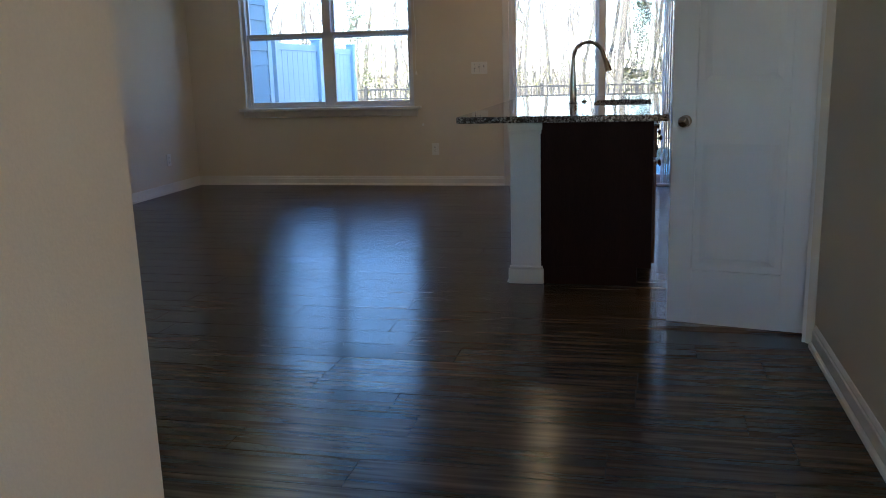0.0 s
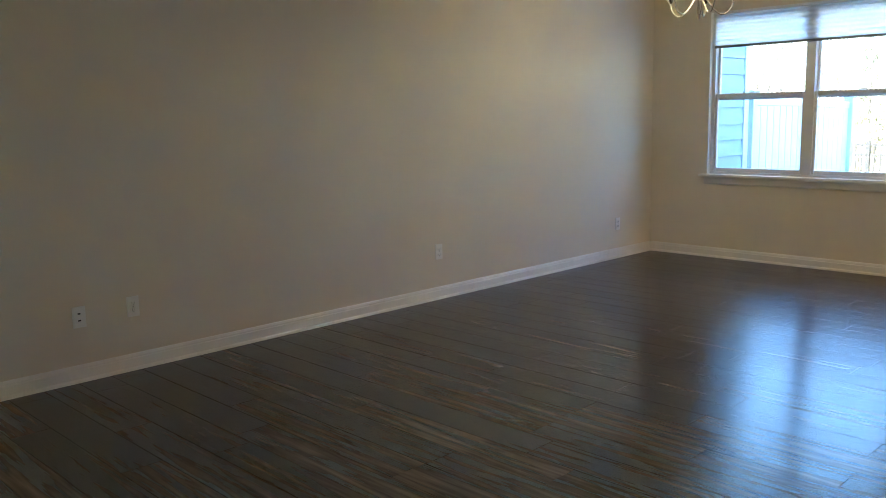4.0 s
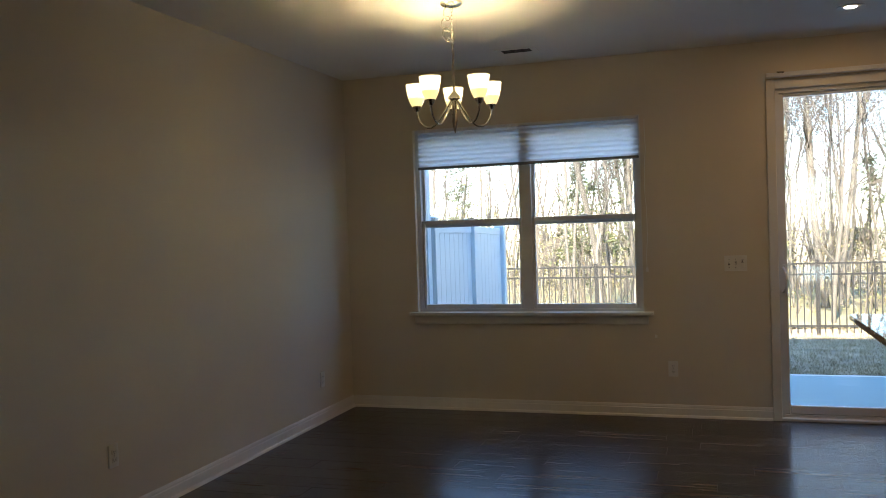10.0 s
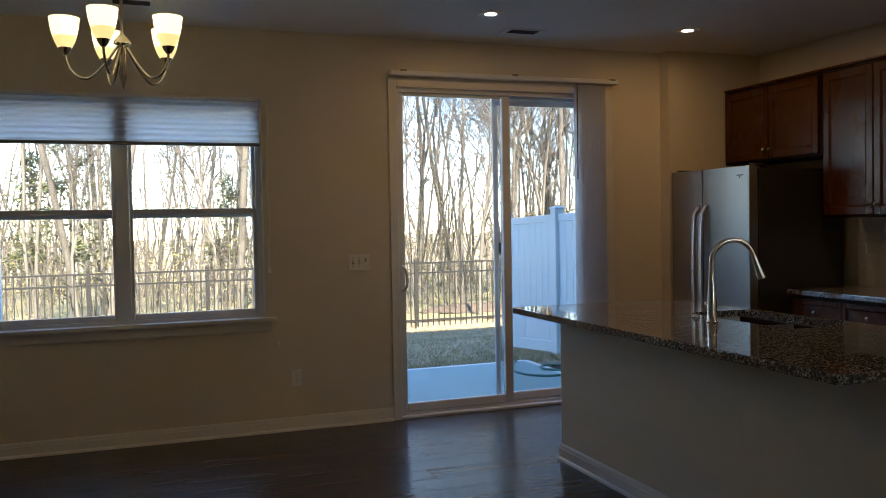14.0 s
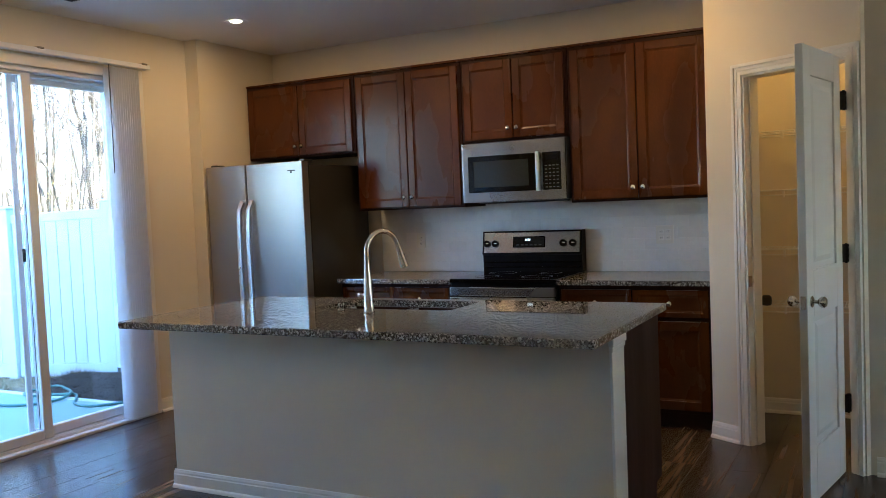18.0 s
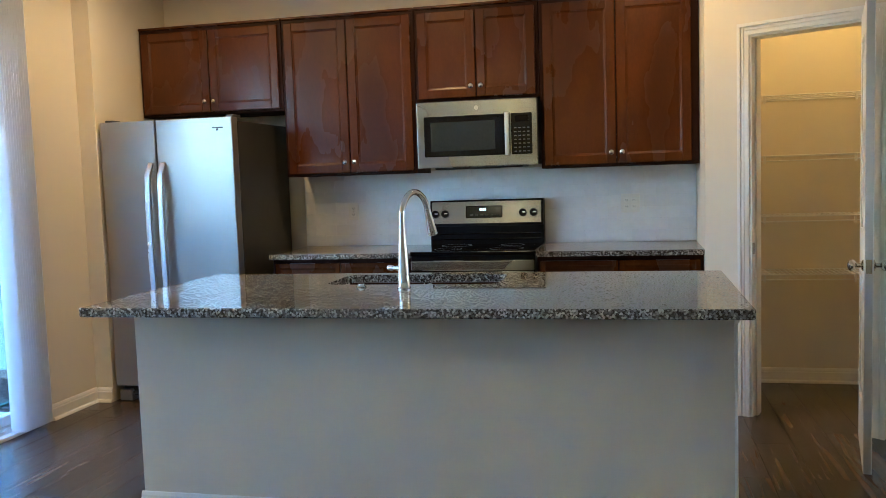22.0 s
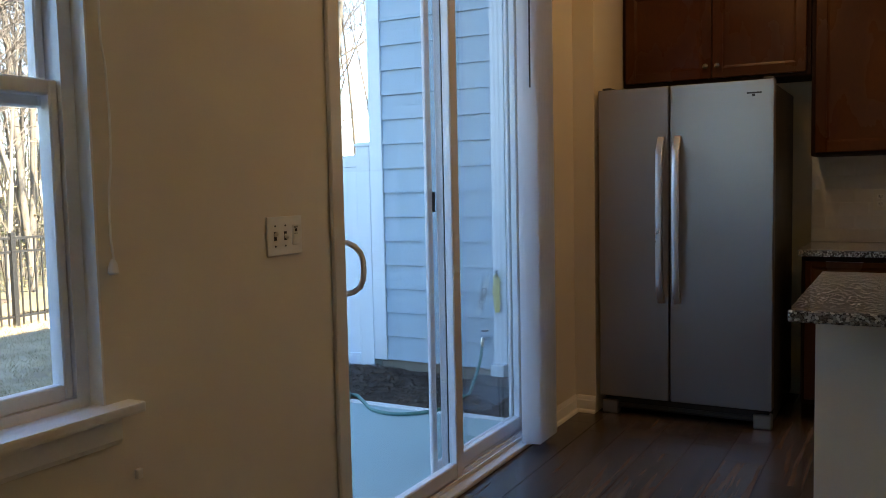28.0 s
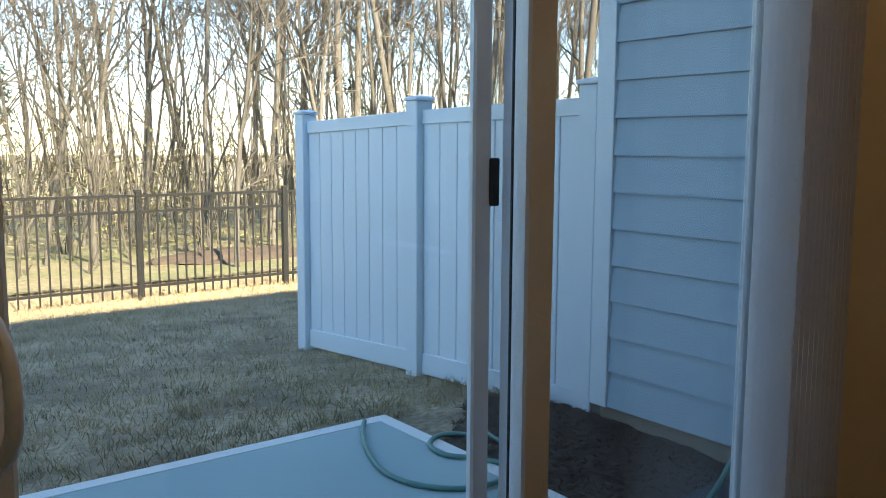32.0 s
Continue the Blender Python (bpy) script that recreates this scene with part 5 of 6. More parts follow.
# black metal fence at the end of the lawn
FYY = 8.7
mf = thing("metal_fence", "black metal picket fence at the end of the lawn", "fence", pose(0, FYY, 0))
gz = ground_height(0, FYY)
post = mesh_of("post", one(-0.032, 0.032, -0.032, 0.032, gz - 0.2, gz + 1.27), FENCEM)
for i in range(16):
    o = new("post", post)
    o.parent = mf
    o.matrix_basis = pose(-11.84 + 1.82 * i, 0, 0)
for z in (gz + 0.16, gz + 1.02, gz + 1.20):
    part("rail", one(-11.84, 15.46, -0.014, 0.014, z - 0.016, z + 0.016), FENCEM, mf)
pk = mesh_of("picket", one(-0.009, 0.009, -0.009, 0.009, gz + 0.04, gz + 1.20), FENCEM)
for i in range(15 * 16):
    x = -11.84 + 1.82 * (i // 16) + 1.82 * (i % 16 + 1) / 17
    o = new("picket", pk)
    o.parent = mf
    o.matrix_basis = pose(x, 0, 0)

def mulch_edge(x, y):
    """How deep inside the bed a spot lies: the far edge runs slantwise and frays into the lawn."""
    far = 2.25 + 0.75 * (x - 5.6) + 0.16 * noise.noise((x * 3, y * 1.5, 8)) + 0.07 * noise.noise((x * 11, y * 9, 3))
    return min(1.0, (far - y) / 0.35, (x - 5.60) / 0.05)


def mulch_height(x, y):
    mound = max(0.0, 1 - ((x - 6.1) / 0.5) ** 2) * math.exp(-((y - 1.9) / 0.65) ** 2)
    rise = 0.012 + 0.045 * mound + 0.03 * noise.noise((x * 5, y * 5, 2)) + 0.018 * noise.noise((x * 17, y * 17, 4))
    inside = max(mulch_edge(x, y), 0.0)
    return ground_height(x, y) + noise.noise((x * 0.4, y * 0.4, 0)) * 0.03 + rise * inside - 0.05 * (1 - inside)


# downspout, spigot, tag and hose on the side wall
ds = thing("downspout", "white downspout on the siding with a caution tag", "downspout", pose(6.375, 0.80, 0))
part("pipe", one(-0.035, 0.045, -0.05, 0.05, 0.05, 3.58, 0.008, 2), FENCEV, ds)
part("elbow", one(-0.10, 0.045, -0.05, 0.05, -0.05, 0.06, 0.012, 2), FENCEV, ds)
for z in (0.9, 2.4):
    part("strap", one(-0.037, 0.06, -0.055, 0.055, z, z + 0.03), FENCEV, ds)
hosebib = thing("spigot", "small outdoor brass spigot feeding the hose", "spigot", pose(6.36, 0.93, 0.22))
part("body", cyl(bmesh.new(), (0.075, 0, 0), (-0.03, 0, 0), 0.014, seg=12), NICKEL, hosebib)
part("handle", lathe(bmesh.new(), ((0, 0.05), (0.024, 0.05), (0.026, 0.056), (0, 0.058)), 12), SLOT, hosebib)
part("outlet", cyl(bmesh.new(), (-0.03, 0, 0.01), (-0.045, 0, -0.05), 0.012, seg=12), NICKEL, hosebib)
tg = solid("caution_tag", prism(bmesh.new(), ((-0.030, 0.42), (0.006, 0.41), (0.030, 0.56), (0.026, 0.66), (0.004, 0.69), (-0.022, 0.64)), "x", -0.002, 0.002), mat("yellow_tag", (0.62, 0.55, 0.20), 0.5), "yellow tag tied to the downspout", "tag", m=pose(6.322, 0.845, 0.0, 3, 0, 0))
part("tie", tube(bmesh.new(), [(-0.008, 0.012 * math.sin(k * 1.3), 0.655 + 0.006 * k) for k in range(9)], 0.004, 6), SLOT, tg, "black tie string")
tape = solid("caution_tape", one(-0.0015, 0.0015, -0.021, 0.021, -0.29, 0.0, 0.0006), mat("white_tape", (0.50, 0.58, 0.60), 0.5), "strip of white caution tape hanging from the downspout", "tape", m=pose(6.314, 0.872, 0.665, 17, 0, 0))
cu = bpy.data.curves.new("caution_word", "FONT")
cu.body, cu.size, cu.extrude = "CAUT", 0.06, 0.0010
tob = new("caution_tmp", cu)
me = bpy.data.meshes.new_from_object(tob.evaluated_get(bpy.context.evaluated_depsgraph_get()))
bpy.data.objects.remove(tob)
me.materials.append(SLOT)
wd = new("lettering", me)
wd.parent = tape
wd.matrix_basis = pose(-0.0024, 0, 0) @ Matrix(((0, 0, -1, 0), (0, -1, 0, 0.020), (-1, 0, 0, -0.085), (0, 0, 0, 1)))
loops = [(6.315, 0.93, 0.17), (6.27, 0.93, 0.06), (6.12, 0.90, -0.03), (5.93, 0.86, -0.085), (5.72, 0.86, -0.088), (5.55, 0.90, -0.088), (5.40, 1.05, -0.088), (5.42, 1.25, -0.088), (5.55, 1.40, -0.088), (5.66, 1.55, -0.088),
         (5.60, 1.75, -0.086), (5.50, 1.90, -0.086), (5.53, 2.05, -0.086), (5.65, 2.11, -0.086), (5.76, 2.02, -0.086), (5.76, 1.84, -0.086), (5.68, 1.62, -0.066), (5.52, 1.52, -0.080), (5.35, 1.54, -0.086), (5.21, 1.68, -0.086), (5.17, 1.88, -0.086), (5.24, 2.12, -0.086), (5.36, 2.36, -0.086), (5.48, 2.53, -0.088)]
fine_pts = []
for i in range(len(loops) - 1):
    p0, p1, p2, p3 = (Vector(loops[max(i - 1, 0)]), Vector(loops[i]), Vector(loops[i + 1]), Vector(loops[min(i + 2, len(loops) - 1)]))
    for k in range(5):
        t = k / 5
        p = 0.5 * ((2 * p1) + (p2 - p0) * t + (2 * p0 - 5 * p1 + 4 * p2 - p3) * t * t + (3 * p1 - p0 - 3 * p2 + p3) * t ** 3)
        if p.x > 5.6 and p.y > 0.5:
            p.z = max(p.z, mulch_height(p.x, p.y) + 0.009)
        fine_pts.append(p)
solid("garden_hose", tube(bmesh.new(), fine_pts, 0.0115, 10), HOSE, "teal green garden hose looped on the patio", "hose", smooth=60)
bm = prism(bmesh.new(), ((5.72, -0.115), (6.30, -0.10), (6.30, -0.02), (6.26, -0.02), (6.25, -0.08), (5.72, -0.10)), "y", 0.62, 0.98)
solid("splash_block", bm, mat("dark_plastic", (0.05, 0.055, 0.06), 0.5), "dark plastic splash block under the downspout", "splash block")

# mulch bed, straw and grass
bm = bmesh.new()
mv = [[bm.verts.new((x, y, mulch_height(x, y))) for y in [0.2 + 0.05 * j for j in range(63)]] for x in [5.6 + 0.0475 * i for i in range(19)]]
for i in range(18):
    for j in range(62):
        bm.faces.new((mv[i][j], mv[i + 1][j], mv[i + 1][j + 1], mv[i][j + 1]))
structure("mulch_bed", bm, MULCH, "dark mulch bed between patio and siding", "ground", smooth=70)


def scatter(count, where, size, lean, seed, material, name, label, category, blade=True, wide=0.10):
    """Many thin blades or chips in one mesh; where(u, v) gives x, y, z."""
    rnd = random.Random(seed)
    vs, fs = [], []
    for _ in range(count):
        x, y, z = where(rnd)
        h, w, a = size * rnd.uniform(0.5, 1.5), size * (0.07 if blade else wide), rnd.uniform(0, 6.283)
        dx, dy = math.cos(a), math.sin(a)
        lx, ly, lz = (rnd.gauss(0, lean), rnd.gauss(0, lean), 1.0) if blade else (rnd.gauss(0, 1), rnd.gauss(0, 1), rnd.uniform(-0.1, 0.5))
        i = len(vs)
        vs += [(x - dx * w, y - dy * w, z - 0.004), (x + dx * w, y + dy * w, z - 0.004), (x + lx * h + dx * w * (0.1 if blade else 1), y + ly * h + dy * w * (0.1 if blade else 1), z + lz * h)]
        fs.append((i, i + 1, i + 2))
    me = bpy.data.meshes.new(name)
    me.from_pydata(vs, [], fs)
    me.materials.append(material)
    return tagged(new(name, me), label, category, "", "stuff")


def lawn(r):
    while True:
        y, x = 2.6 + 6.8 * r.random() ** 1.3, r.uniform(0.3, 8.5)
        tuft = noise.noise((x * 5.5, y * 5.5, 6)) + 0.6 * noise.noise((x * 13, y * 13, 1))
        if tuft > 0.05 or r.random() < 0.30:
            break
    return x, y, ground_height(x, y) + noise.noise((x * 0.4, y * 0.4, 0)) * 0.03


GRASS = mat("dormant_grass", (0.46, 0.36, 0.21), 0.9, color2=(0.235, 0.20, 0.105), scale=3.2, fine=0.4, patchy=True)
scatter(60000, lawn, 0.045, 0.6, 3, GRASS, "grass", "sparse dormant brown grass blades", "grass")
# dry straw whose pale colour also stands in for sunlight by the fence
STRAW = mat("sunlit_straw", (0.50, 0.38, 0.23), 0.9, color2=(0.36, 0.28, 0.16), scale=1.5, fine=0.3)
scatter(26000, lambda r: (lambda x, y: (x, y, ground_height(x, y) + noise.noise((x * 0.4, y * 0.4, 0)) * 0.03))(r.uniform(-4, 13), r.gauss(8.5, 0.9)), 0.06, 1.6, 6, STRAW, "straw", "dry straw, coloured pale to brighten the sunlit strip along the metal fence", "straw")
def bed(r):
    x, y = r.uniform(5.64, 6.42), 0.25 + 2.85 * r.random()
    while mulch_edge(x, y) < 0.1 * r.random():
        x, y = r.uniform(5.64, 6.42), 0.25 + 2.85 * r.random()
    return x, y, mulch_height(x, y) + 0.004


def fence_foot(r):
    x, y = min(6.40, r.gauss(6.33, 0.06)), r.gauss(2.42, 0.13)
    return x, y, mulch_height(x, y)


scatter(11000, bed, 0.030, 1, 4, MULCH, "mulch", "loose dark mulch chips", "mulch", False, 0.2)
DRYWEED = mat("dry_weeds", (0.30, 0.23, 0.15), 0.9, var=0.4)
scatter(110, fence_foot, 0.06, 0.7, 5, DRYWEED, "dry_weeds", "tuft of dry weeds at the fence foot", "weeds")

# ---- woods ----
def limb(bm, p, d, length, r, n, sides, rnd, bend, lift, taper=0.75):
    """One curved, tapering limb; returns its points, radii and last heading."""
    pts, rs, q, v = [p.copy()], [r], p.copy(), d.copy()
    for k in range(n):
        v = (v + Vector((rnd.gauss(0, bend), rnd.gauss(0, bend), lift + rnd.gauss(0, bend * 0.4)))).normalized()
        q = q + v * (length / n)
        pts.append(q.copy())
        rs.append(max(r * (1 - taper * (k + 1) / n), 0.0055))
    tube(bm, pts, rs, sides)
    return pts, rs, v


def spread(v, rnd, lo, hi):
    a = rnd.uniform(0, 6.283)
    side = Vector((math.cos(a), math.sin(a), 0))
    side = (side - v * side.dot(v)).normalized()
    w = rnd.uniform(lo, hi)
    return (v * math.cos(w) + side * math.sin(w)).normalized()


def boughs(tw, pts, rs, length, rnd, count, lo):
    """Side limbs with branchlets and twigs along a stem."""
    n = len(pts) - 1
    for _ in range(count):
        u = rnd.uniform(lo, 0.98)
        i = min(int(u * n), n - 1)
        base, v = pts[i].lerp(pts[i + 1], u * n - i), (pts[i + 1] - pts[i]).normalized()
        size = length * rnd.uniform(0.22, 0.42) * (1.15 - 0.6 * u)
        lp, lr, lv = limb(tw, base, spread(v, rnd, 0.55, 1.15), size, max(rs[i] * 0.42, 0.013), 5, 4, rnd, 0.16, 0.10)
        for _ in range(rnd.randint(4, 6)):
            k = rnd.randrange(1, 5)
            bp_, br, bv = limb(tw, lp[k].lerp(lp[k + 1], rnd.random()), spread((lp[k + 1] - lp[k]).normalized(), rnd, 0.4, 1.0), size * rnd.uniform(0.3, 0.55), max(lr[k] * 0.5, 0.008), 3, 3, rnd, 0.18, 0.06)
            for _ in range(rnd.randint(2, 4)):
                m = rnd.randrange(0, 3)
                limb(tw, bp_[m].lerp(bp_[m + 1], rnd.random()), spread((bp_[m + 1] - bp_[m]).normalized(), rnd, 0.4, 0.9), size * rnd.uniform(0.14, 0.28), 0.0065, 2, 3, rnd, 0.15, 0.03)


def tree_meshes(seed, height, r, fork):
    rnd = random.Random(seed)
    bm, tw = bmesh.new(), bmesh.new()
    lean = Vector((rnd.gauss(0, 0.05), rnd.gauss(0, 0.05), 1)).normalized()
    if fork:
        h = height * rnd.uniform(0.3, 0.5)
        pts, rs, v = limb(bm, Vector((0, 0, -0.4)), lean, h, r, 6, 8, rnd, 0.035, 0.03, 0.25)
        boughs(tw, pts, rs, height * 0.7, rnd, 2, 0.55)
        for _ in range(fork):
            p2, r2, _v = limb(bm, pts[-1], spread(v, rnd, 0.18, 0.42), height - h, rs[-1] * 0.8, 7, 6, rnd, 0.07, 0.05)
            boughs(tw, p2, r2, height * 0.75, rnd, 11, 0.10)
    else:
        pts, rs, v = limb(bm, Vector((0, 0, -0.4)), lean, height, r, 10, 8, rnd, 0.04, 0.03)
        boughs(tw, pts, rs, height, rnd, 21, 0.22)
    return mesh_of("trunk", bm, BARK, 60), mesh_of("branches", tw, TWIG)


def evergreen(seed, height):
    """A thin, gappy young evergreen: whorls of drooping sprays round a stem."""
    rnd = random.Random(seed)
    bm = cyl(bmesh.new(), (0, 0, -0.4), (0, 0, height * 0.96), 0.06, 0.008, 6)
    vs, fs = [], []
    for w in range(80):
        u = rnd.random() ** 0.9
        z, a = height * (0.16 + 0.84 * u), rnd.uniform(0, 6.283)
        reach = (1.05 - u) * height * 0.24 * rnd.uniform(0.5, 1.15) + 0.08
        tip = Vector((reach * math.cos(a), reach * math.sin(a), z - 0.12 * reach + rnd.gauss(0, 0.08)))
        tube(bm, [(0, 0, z), tuple(tip)], (0.012, 0.004), 3)
        for k in range(16):
            c = Vector((0, 0, z)).lerp(tip, rnd.uniform(0.25, 1.05)) + Vector((rnd.gauss(0, 0.06), rnd.gauss(0, 0.06), rnd.gauss(0, 0.05)))
            e1 = Vector((rnd.gauss(0, 1), rnd.gauss(0, 1), rnd.gauss(0, 0.5))).normalized() * rnd.uniform(0.08, 0.17)
            e2 = Vector((rnd.gauss(0, 1), rnd.gauss(0, 1), rnd.gauss(0, 0.6))).normalized() * 0.03
            i = len(vs)
            vs += [tuple(c), tuple(c + e1 + e2), tuple(c + e1 - e2)]
            fs.append((i, i + 1, i + 2))
    me = bpy.data.meshes.new("crown")
    me.from_pydata(vs, [], fs)
    me.materials.append(LEAFG)
    return mesh_of("trunk", bm, BARK), me


rnd = random.Random(11)
kinds = [tree_meshes(*k) for k in ((1, 14.0, 0.072, 2), (2, 16.0, 0.100, 0), (5, 12.0, 0.048, 2), (8, 14.0, 0.06, 0), (13, 10.5, 0.038, 3), (17, 15.0, 0.066, 2), (23, 12.5, 0.045, 0), (29, 13.0, 0.05, 2))]


def plant(x, y, meshes, scale, label, category, group):
    t = thing("tree", label, category, Matrix.Translation((x, y, ground_height(x, y) - 0.1)) @ Matrix.Rotation(rnd.uniform(0, 6.28), 4, "Z") @ Matrix.Diagonal((scale, scale, scale * rnd.uniform(0.9, 1.15), 1)), group)
    for nm, me in zip(("trunk", "branches" if category == "tree" else "crown"), meshes):
        o = new(nm, me)
        o.parent = t
    return t


for i in range(196):
    y = 13.4 + 38 * (i / 196) ** 1.25 + rnd.uniform(-0.9, 0.9)
    x = rnd.uniform(-0.62, 1.05) * (y + 6) + 3.0
    if x < 0.6 - 0.08 * y and y < 34 and rnd.random() < 0.6:
        x = rnd.uniform(0.1, 1.0) * (y + 6) + 2.0
    plant(x, y, kinds[rnd.randrange(8)], rnd.uniform(0.8, 1.25), "tall bare grey-barked winter tree", "tree", "bare woodland trees")
for i in range(28):
    plant(rnd.uniform(14, 34), rnd.uniform(6, 17), kinds[rnd.randrange(8)], rnd.uniform(0.8, 1.2), "tall bare grey-barked winter tree", "tree", "bare woodland trees")
small = [tree_meshes(*k) for k in ((31, 6.5, 0.055, 3), (37, 5.5, 0.045, 3))]
for x, y, k, c in ((5.1, 11.6, 0, 1.0), (8.6, 11.2, 1, 1.1), (3.2, 13.0, 1, 1.0), (10.6, 12.4, 0, 1.15), (0.6, 12.2, 1, 0.9), (14.9, 11.5, 0, 1.0), (7.2, 13.6, 0, 0.95)):
    plant(x, y, small[k], c, "small bare tree with many fine forks beyond the metal fence", "tree", "small forked trees")
cedar = [evergreen(s, h) for s, h in ((3, 4.6), (7, 3.6))]
for x, y, k, s in ((0.2, 16.3, 0, 1.3), (-0.9, 18.5, 1, 1.2), (-5.5, 22, 0, 1.1), (15.5, 19.0, 0, 0.9), (8.2, 27, 1, 1.3), (4.6, 24, 1, 1.2)):
    plant(x, y, cedar[k], s, "small thin evergreen among the bare trees", "evergreen", "woodland evergreens")


# undergrowth: forked saplings near, slender stems far off
def sapling(vs, fs, p, d, h, w, depth, r):
    """A bowed stem of two lengths, three-sided, that forks."""
    for k in range(2):
        side = Vector((d.y, -d.x, 0.0)) if abs(d.x) + abs(d.y) > 0.02 else Vector((1, 0, 0))
        side.normalize()
        fwd, q, i, t = d.cross(side).normalized(), p + d * (h / 2), len(vs), w * (0.6 if k == 0 else 0.15)
        for c, g in ((p, w), (q, t)):
            vs += [tuple(c + side * g), tuple(c - side * g * 0.5 + fwd * g * 0.87), tuple(c - side * g * 0.5 - fwd * g * 0.87)]
        fs += [(i, i + 1, i + 4, i + 3), (i + 1, i + 2, i + 5, i + 4), (i + 2, i, i + 3, i + 5)]
        if depth:
            for _ in range(r.randint(1, 3)):
                u, a = r.uniform(0.2, 0.95), r.uniform(0, 6.283)
                e = (d + Vector((math.cos(a), math.sin(a), 0.2)) * r.uniform(0.4, 1.0)).normalized()
                sapling(vs, fs, p + d * (h / 2 * u), e, h * r.uniform(0.22, 0.42), t * 0.8 + 0.001, depth - 1, r)
        p, w = q, t
        d = (d + Vector((r.gauss(0, 0.16), r.gauss(0, 0.16), 0.05))).normalized()


def undergrowth(name, label, count, y0, y1, h0, h1, w0, w1, depth, seed):
    r = random.Random(seed)
    vs, fs = [], []
    for _ in range(count):
        y = r.uniform(y0, y1)
        x = r.uniform(-0.8, 1.2) * (y + 6) + 3.0
        d = Vector((r.gauss(0, 0.2), r.gauss(0, 0.2), 1)).normalized()
        sapling(vs, fs, Vector((x, y, ground_height(x, y) - 0.1)), d, r.uniform(h0, h1) * r.uniform(0.6, 1.0), r.uniform(w0, w1), depth, r)
    me = bpy.data.meshes.new(name)
    me.from_pydata(vs, [], fs)
    me.materials.append(TWIG)
    return tagged(new(name, me), label, "saplings", "", "stuff")


undergrowth("undergrowth", "thin bare saplings and shrubs in the woods", 1300, 12.0, 34, 1.0, 6.0, 0.008, 0.022, 2, 21)
undergrowth("far_woods", "dense bare grey trees deep in the woods", 750, 34, 75, 6, 17, 0.04, 0.11, 2, 22)


def leaf_at(y0, y1, mean, spread, seed):
    def f(r):
        y = y0 + (y1 - y0) * r.random()
        x = r.uniform(-0.75, 1.1) * (y + 6) + 3.0
        k = max(0.0, 0.85 + 1.7 * noise.noise((x * 0.22, y * 0.22, seed)))
        return x, y, ground_height(x, y) + abs(r.gauss(mean, spread)) * k
    return f


OLIVE = mat("olive_brush", (0.27, 0.27, 0.07), 0.85, color2=(0.25, 0.20, 0.09), scale=0.6, fine=0.3)
scatter(60000, leaf_at(13, 36, 2.0, 2.4, 7), 0.085, 1, 9, OLIVE, "brush", "olive green brush among the trees", "brush", False, 0.35)
scatter(42000, leaf_at(36, 78, 3.0, 3.6, 4), 0.26, 1, 10, OLIVE, "far_brush", "olive and brown brush deep in the woods", "brush", False, 0.45)
scatter(17000, leaf_at(11.5, 34, 1.2, 2.0, 3), 0.075, 1, 8, LEAFB, "dry_leaves", "dry brown leaves clinging to low brush", "leaves", False, 0.35)
bm = bmesh.new()
lv = [[bm.verts.new((x, y, ground_height(x, y) + 0.03 + noise.noise((x * 0.4, y * 0.4, 0)) * 0.03)) for y in [10.2 + 1.2 * j for j in range(24)]] for x in [-30 + 2 * i for i in range(35)]]
for i in range(34):
    for j in range(23):
        bm.faces.new((lv[i][j], lv[i + 1][j], lv[i + 1][j + 1], lv[i][j + 1]))
structure("forest_floor", bm, LITTER, "sunlit leaf litter under the woods", "ground", smooth=40)
bm = bmesh.new()
bmesh.ops.create_icosphere(bm, subdivisions=4, radius=1)
for v in bm.verts:
    v.co = Vector((v.co.x * 1.5, v.co.y * 0.7, max(v.co.z, -0.2) * 0.2)) * (1 + 0.25 * noise.noise(v.co * 2.5))
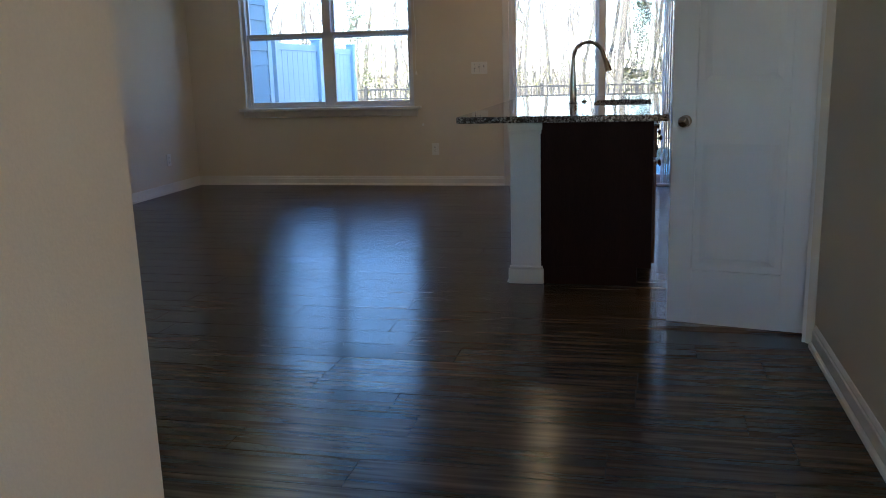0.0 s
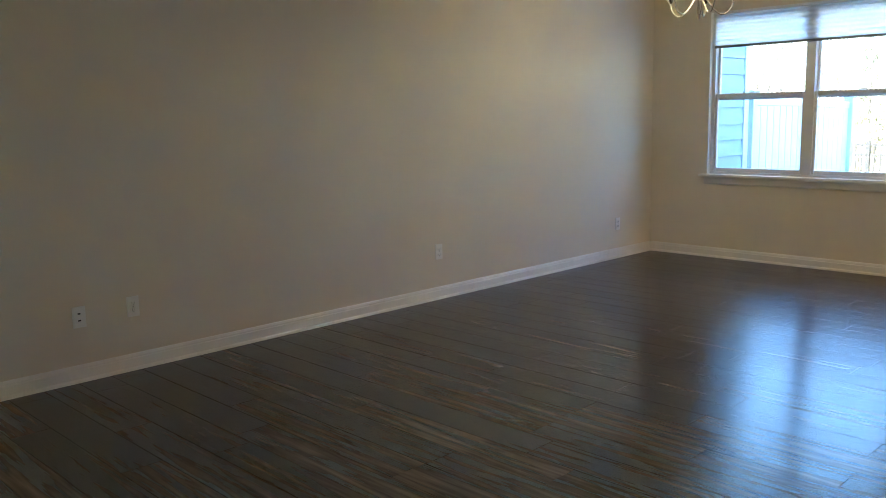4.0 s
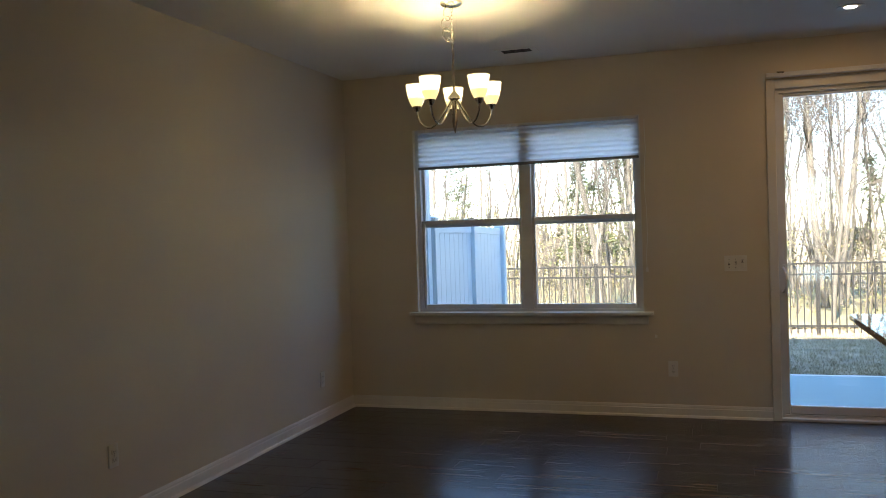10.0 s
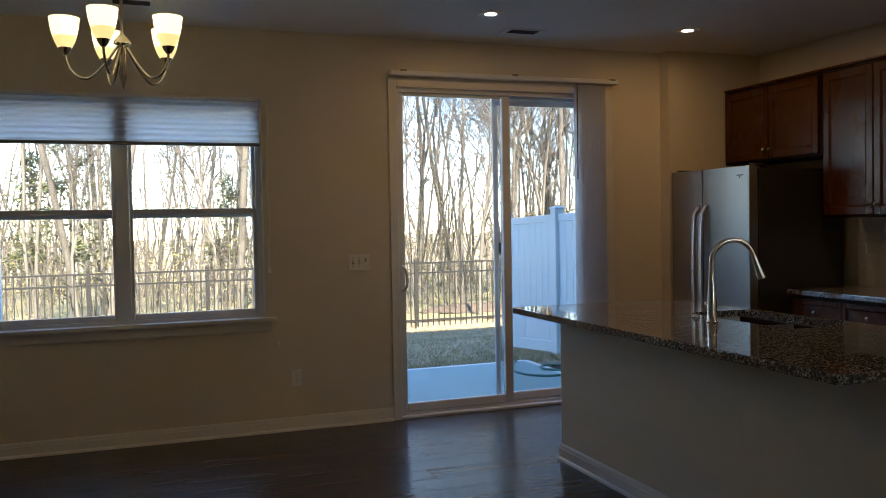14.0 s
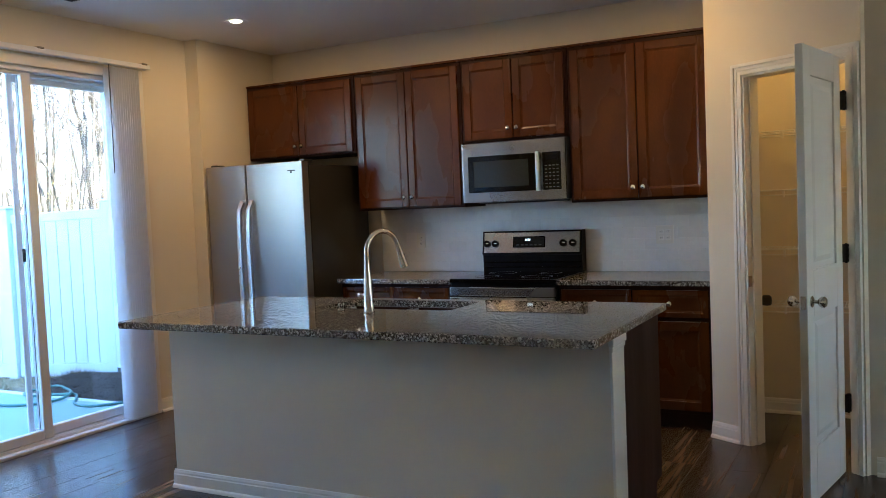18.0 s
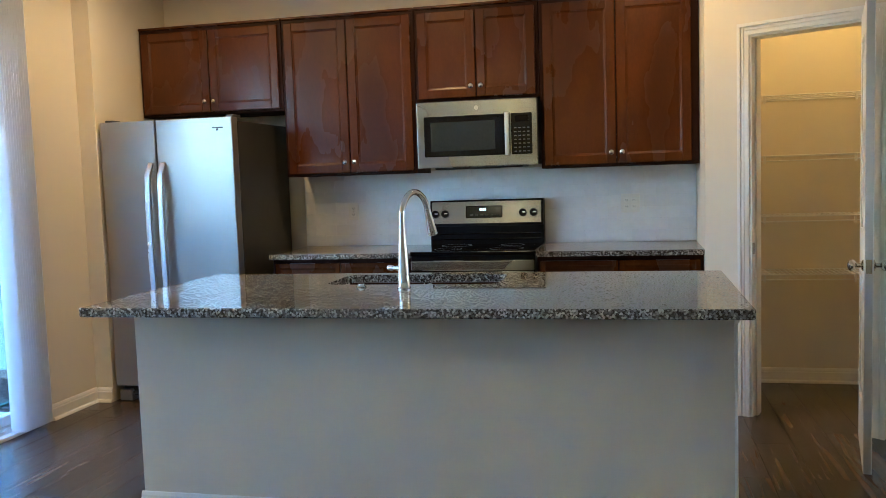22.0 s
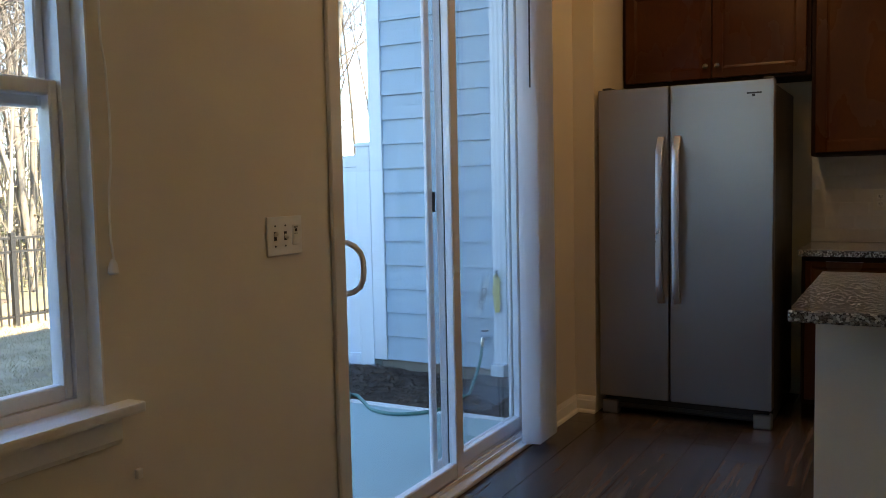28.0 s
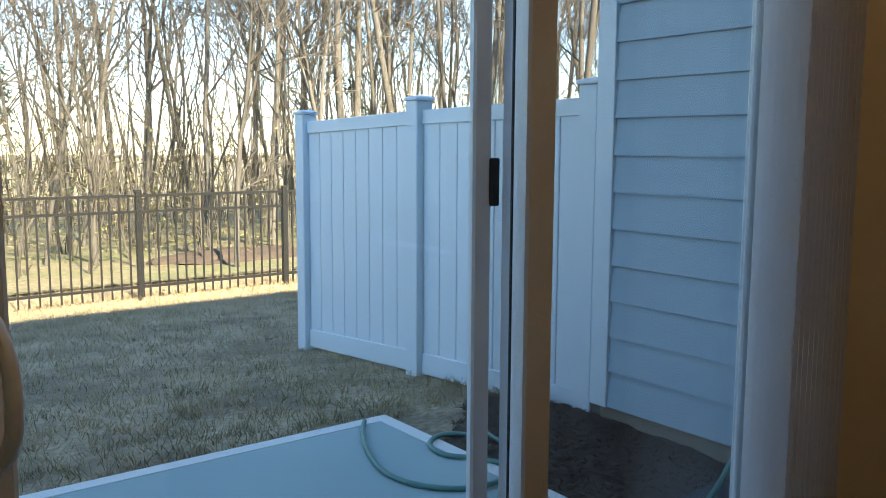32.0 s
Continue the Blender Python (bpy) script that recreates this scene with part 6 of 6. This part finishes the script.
solid("mulch_heap", bm, MULCH, "low heap of dark mulch beyond the fence", "mulch heap", smooth=60, m=pose(9.3, 12.6, ground_height(9.3, 12.6)))

# ---- backsplash tiles and floor planks ----
bs = structure("backsplash", one(6.494, 6.4995, -3.80, -1.14, 0.915, 1.42), mat("grout", (0.86, 0.86, 0.85), 0.8), "white glazed subway tile backsplash", "backsplash")
TILE = mat("white_glazed_tile", (0.89, 0.89, 0.885), 0.12, var=0.04, scale=4, bscale=30, fine=0.02, island=0.03)
tw, th, tz = 0.1505, 0.0760, 0.916
cache = {}
for r in range(7):
    z0, z1 = tz + th * r, min(tz + th * (r + 1) - 0.0016, 1.419)
    if z1 - z0 < 0.01:
        continue
    y = -1.141 + (tw / 2 if r % 2 else 0)
    while y > -3.80:
        a, b = max(y - tw + 0.0016, -3.799), min(y, -1.141)
        if b - a > 0.012:
            key = (round(b - a, 4), round(z1 - z0, 4))
            if key not in cache:
                cache[key] = mesh_of("tile", one(-0.0022, 0.0, 0, b - a, 0, z1 - z0, 0.0007), TILE)
            o = new("tile", cache[key])
            o.parent = bs
            o.matrix_basis = pose(6.4945 - 0.0003, a, z0)
        y -= tw

rnd = random.Random(5)
PW, PLN, GAP = 0.181, 1.22, 0.0020
cache = {}
spans = []
y = -0.002
while y > -11.0:
    y0 = y - PW
    if y0 > -7.5:
        x0, x1 = 0.002, 6.50
    else:
        x0, x1 = 4.102, 5.365
    if -7.5 < y0 < -5.7 or (y0 <= -5.7 and x1 > 5.4):
        x1 = 5.365
    x = x0 - rnd.uniform(0.0, PLN - 0.1)
    while x < x1:
        a, b = max(x, x0), min(x + PLN - GAP, x1)
        if b - a > 0.03:
            spans.append((a, b, y0 + GAP, y))
        x += PLN
    y -= PW
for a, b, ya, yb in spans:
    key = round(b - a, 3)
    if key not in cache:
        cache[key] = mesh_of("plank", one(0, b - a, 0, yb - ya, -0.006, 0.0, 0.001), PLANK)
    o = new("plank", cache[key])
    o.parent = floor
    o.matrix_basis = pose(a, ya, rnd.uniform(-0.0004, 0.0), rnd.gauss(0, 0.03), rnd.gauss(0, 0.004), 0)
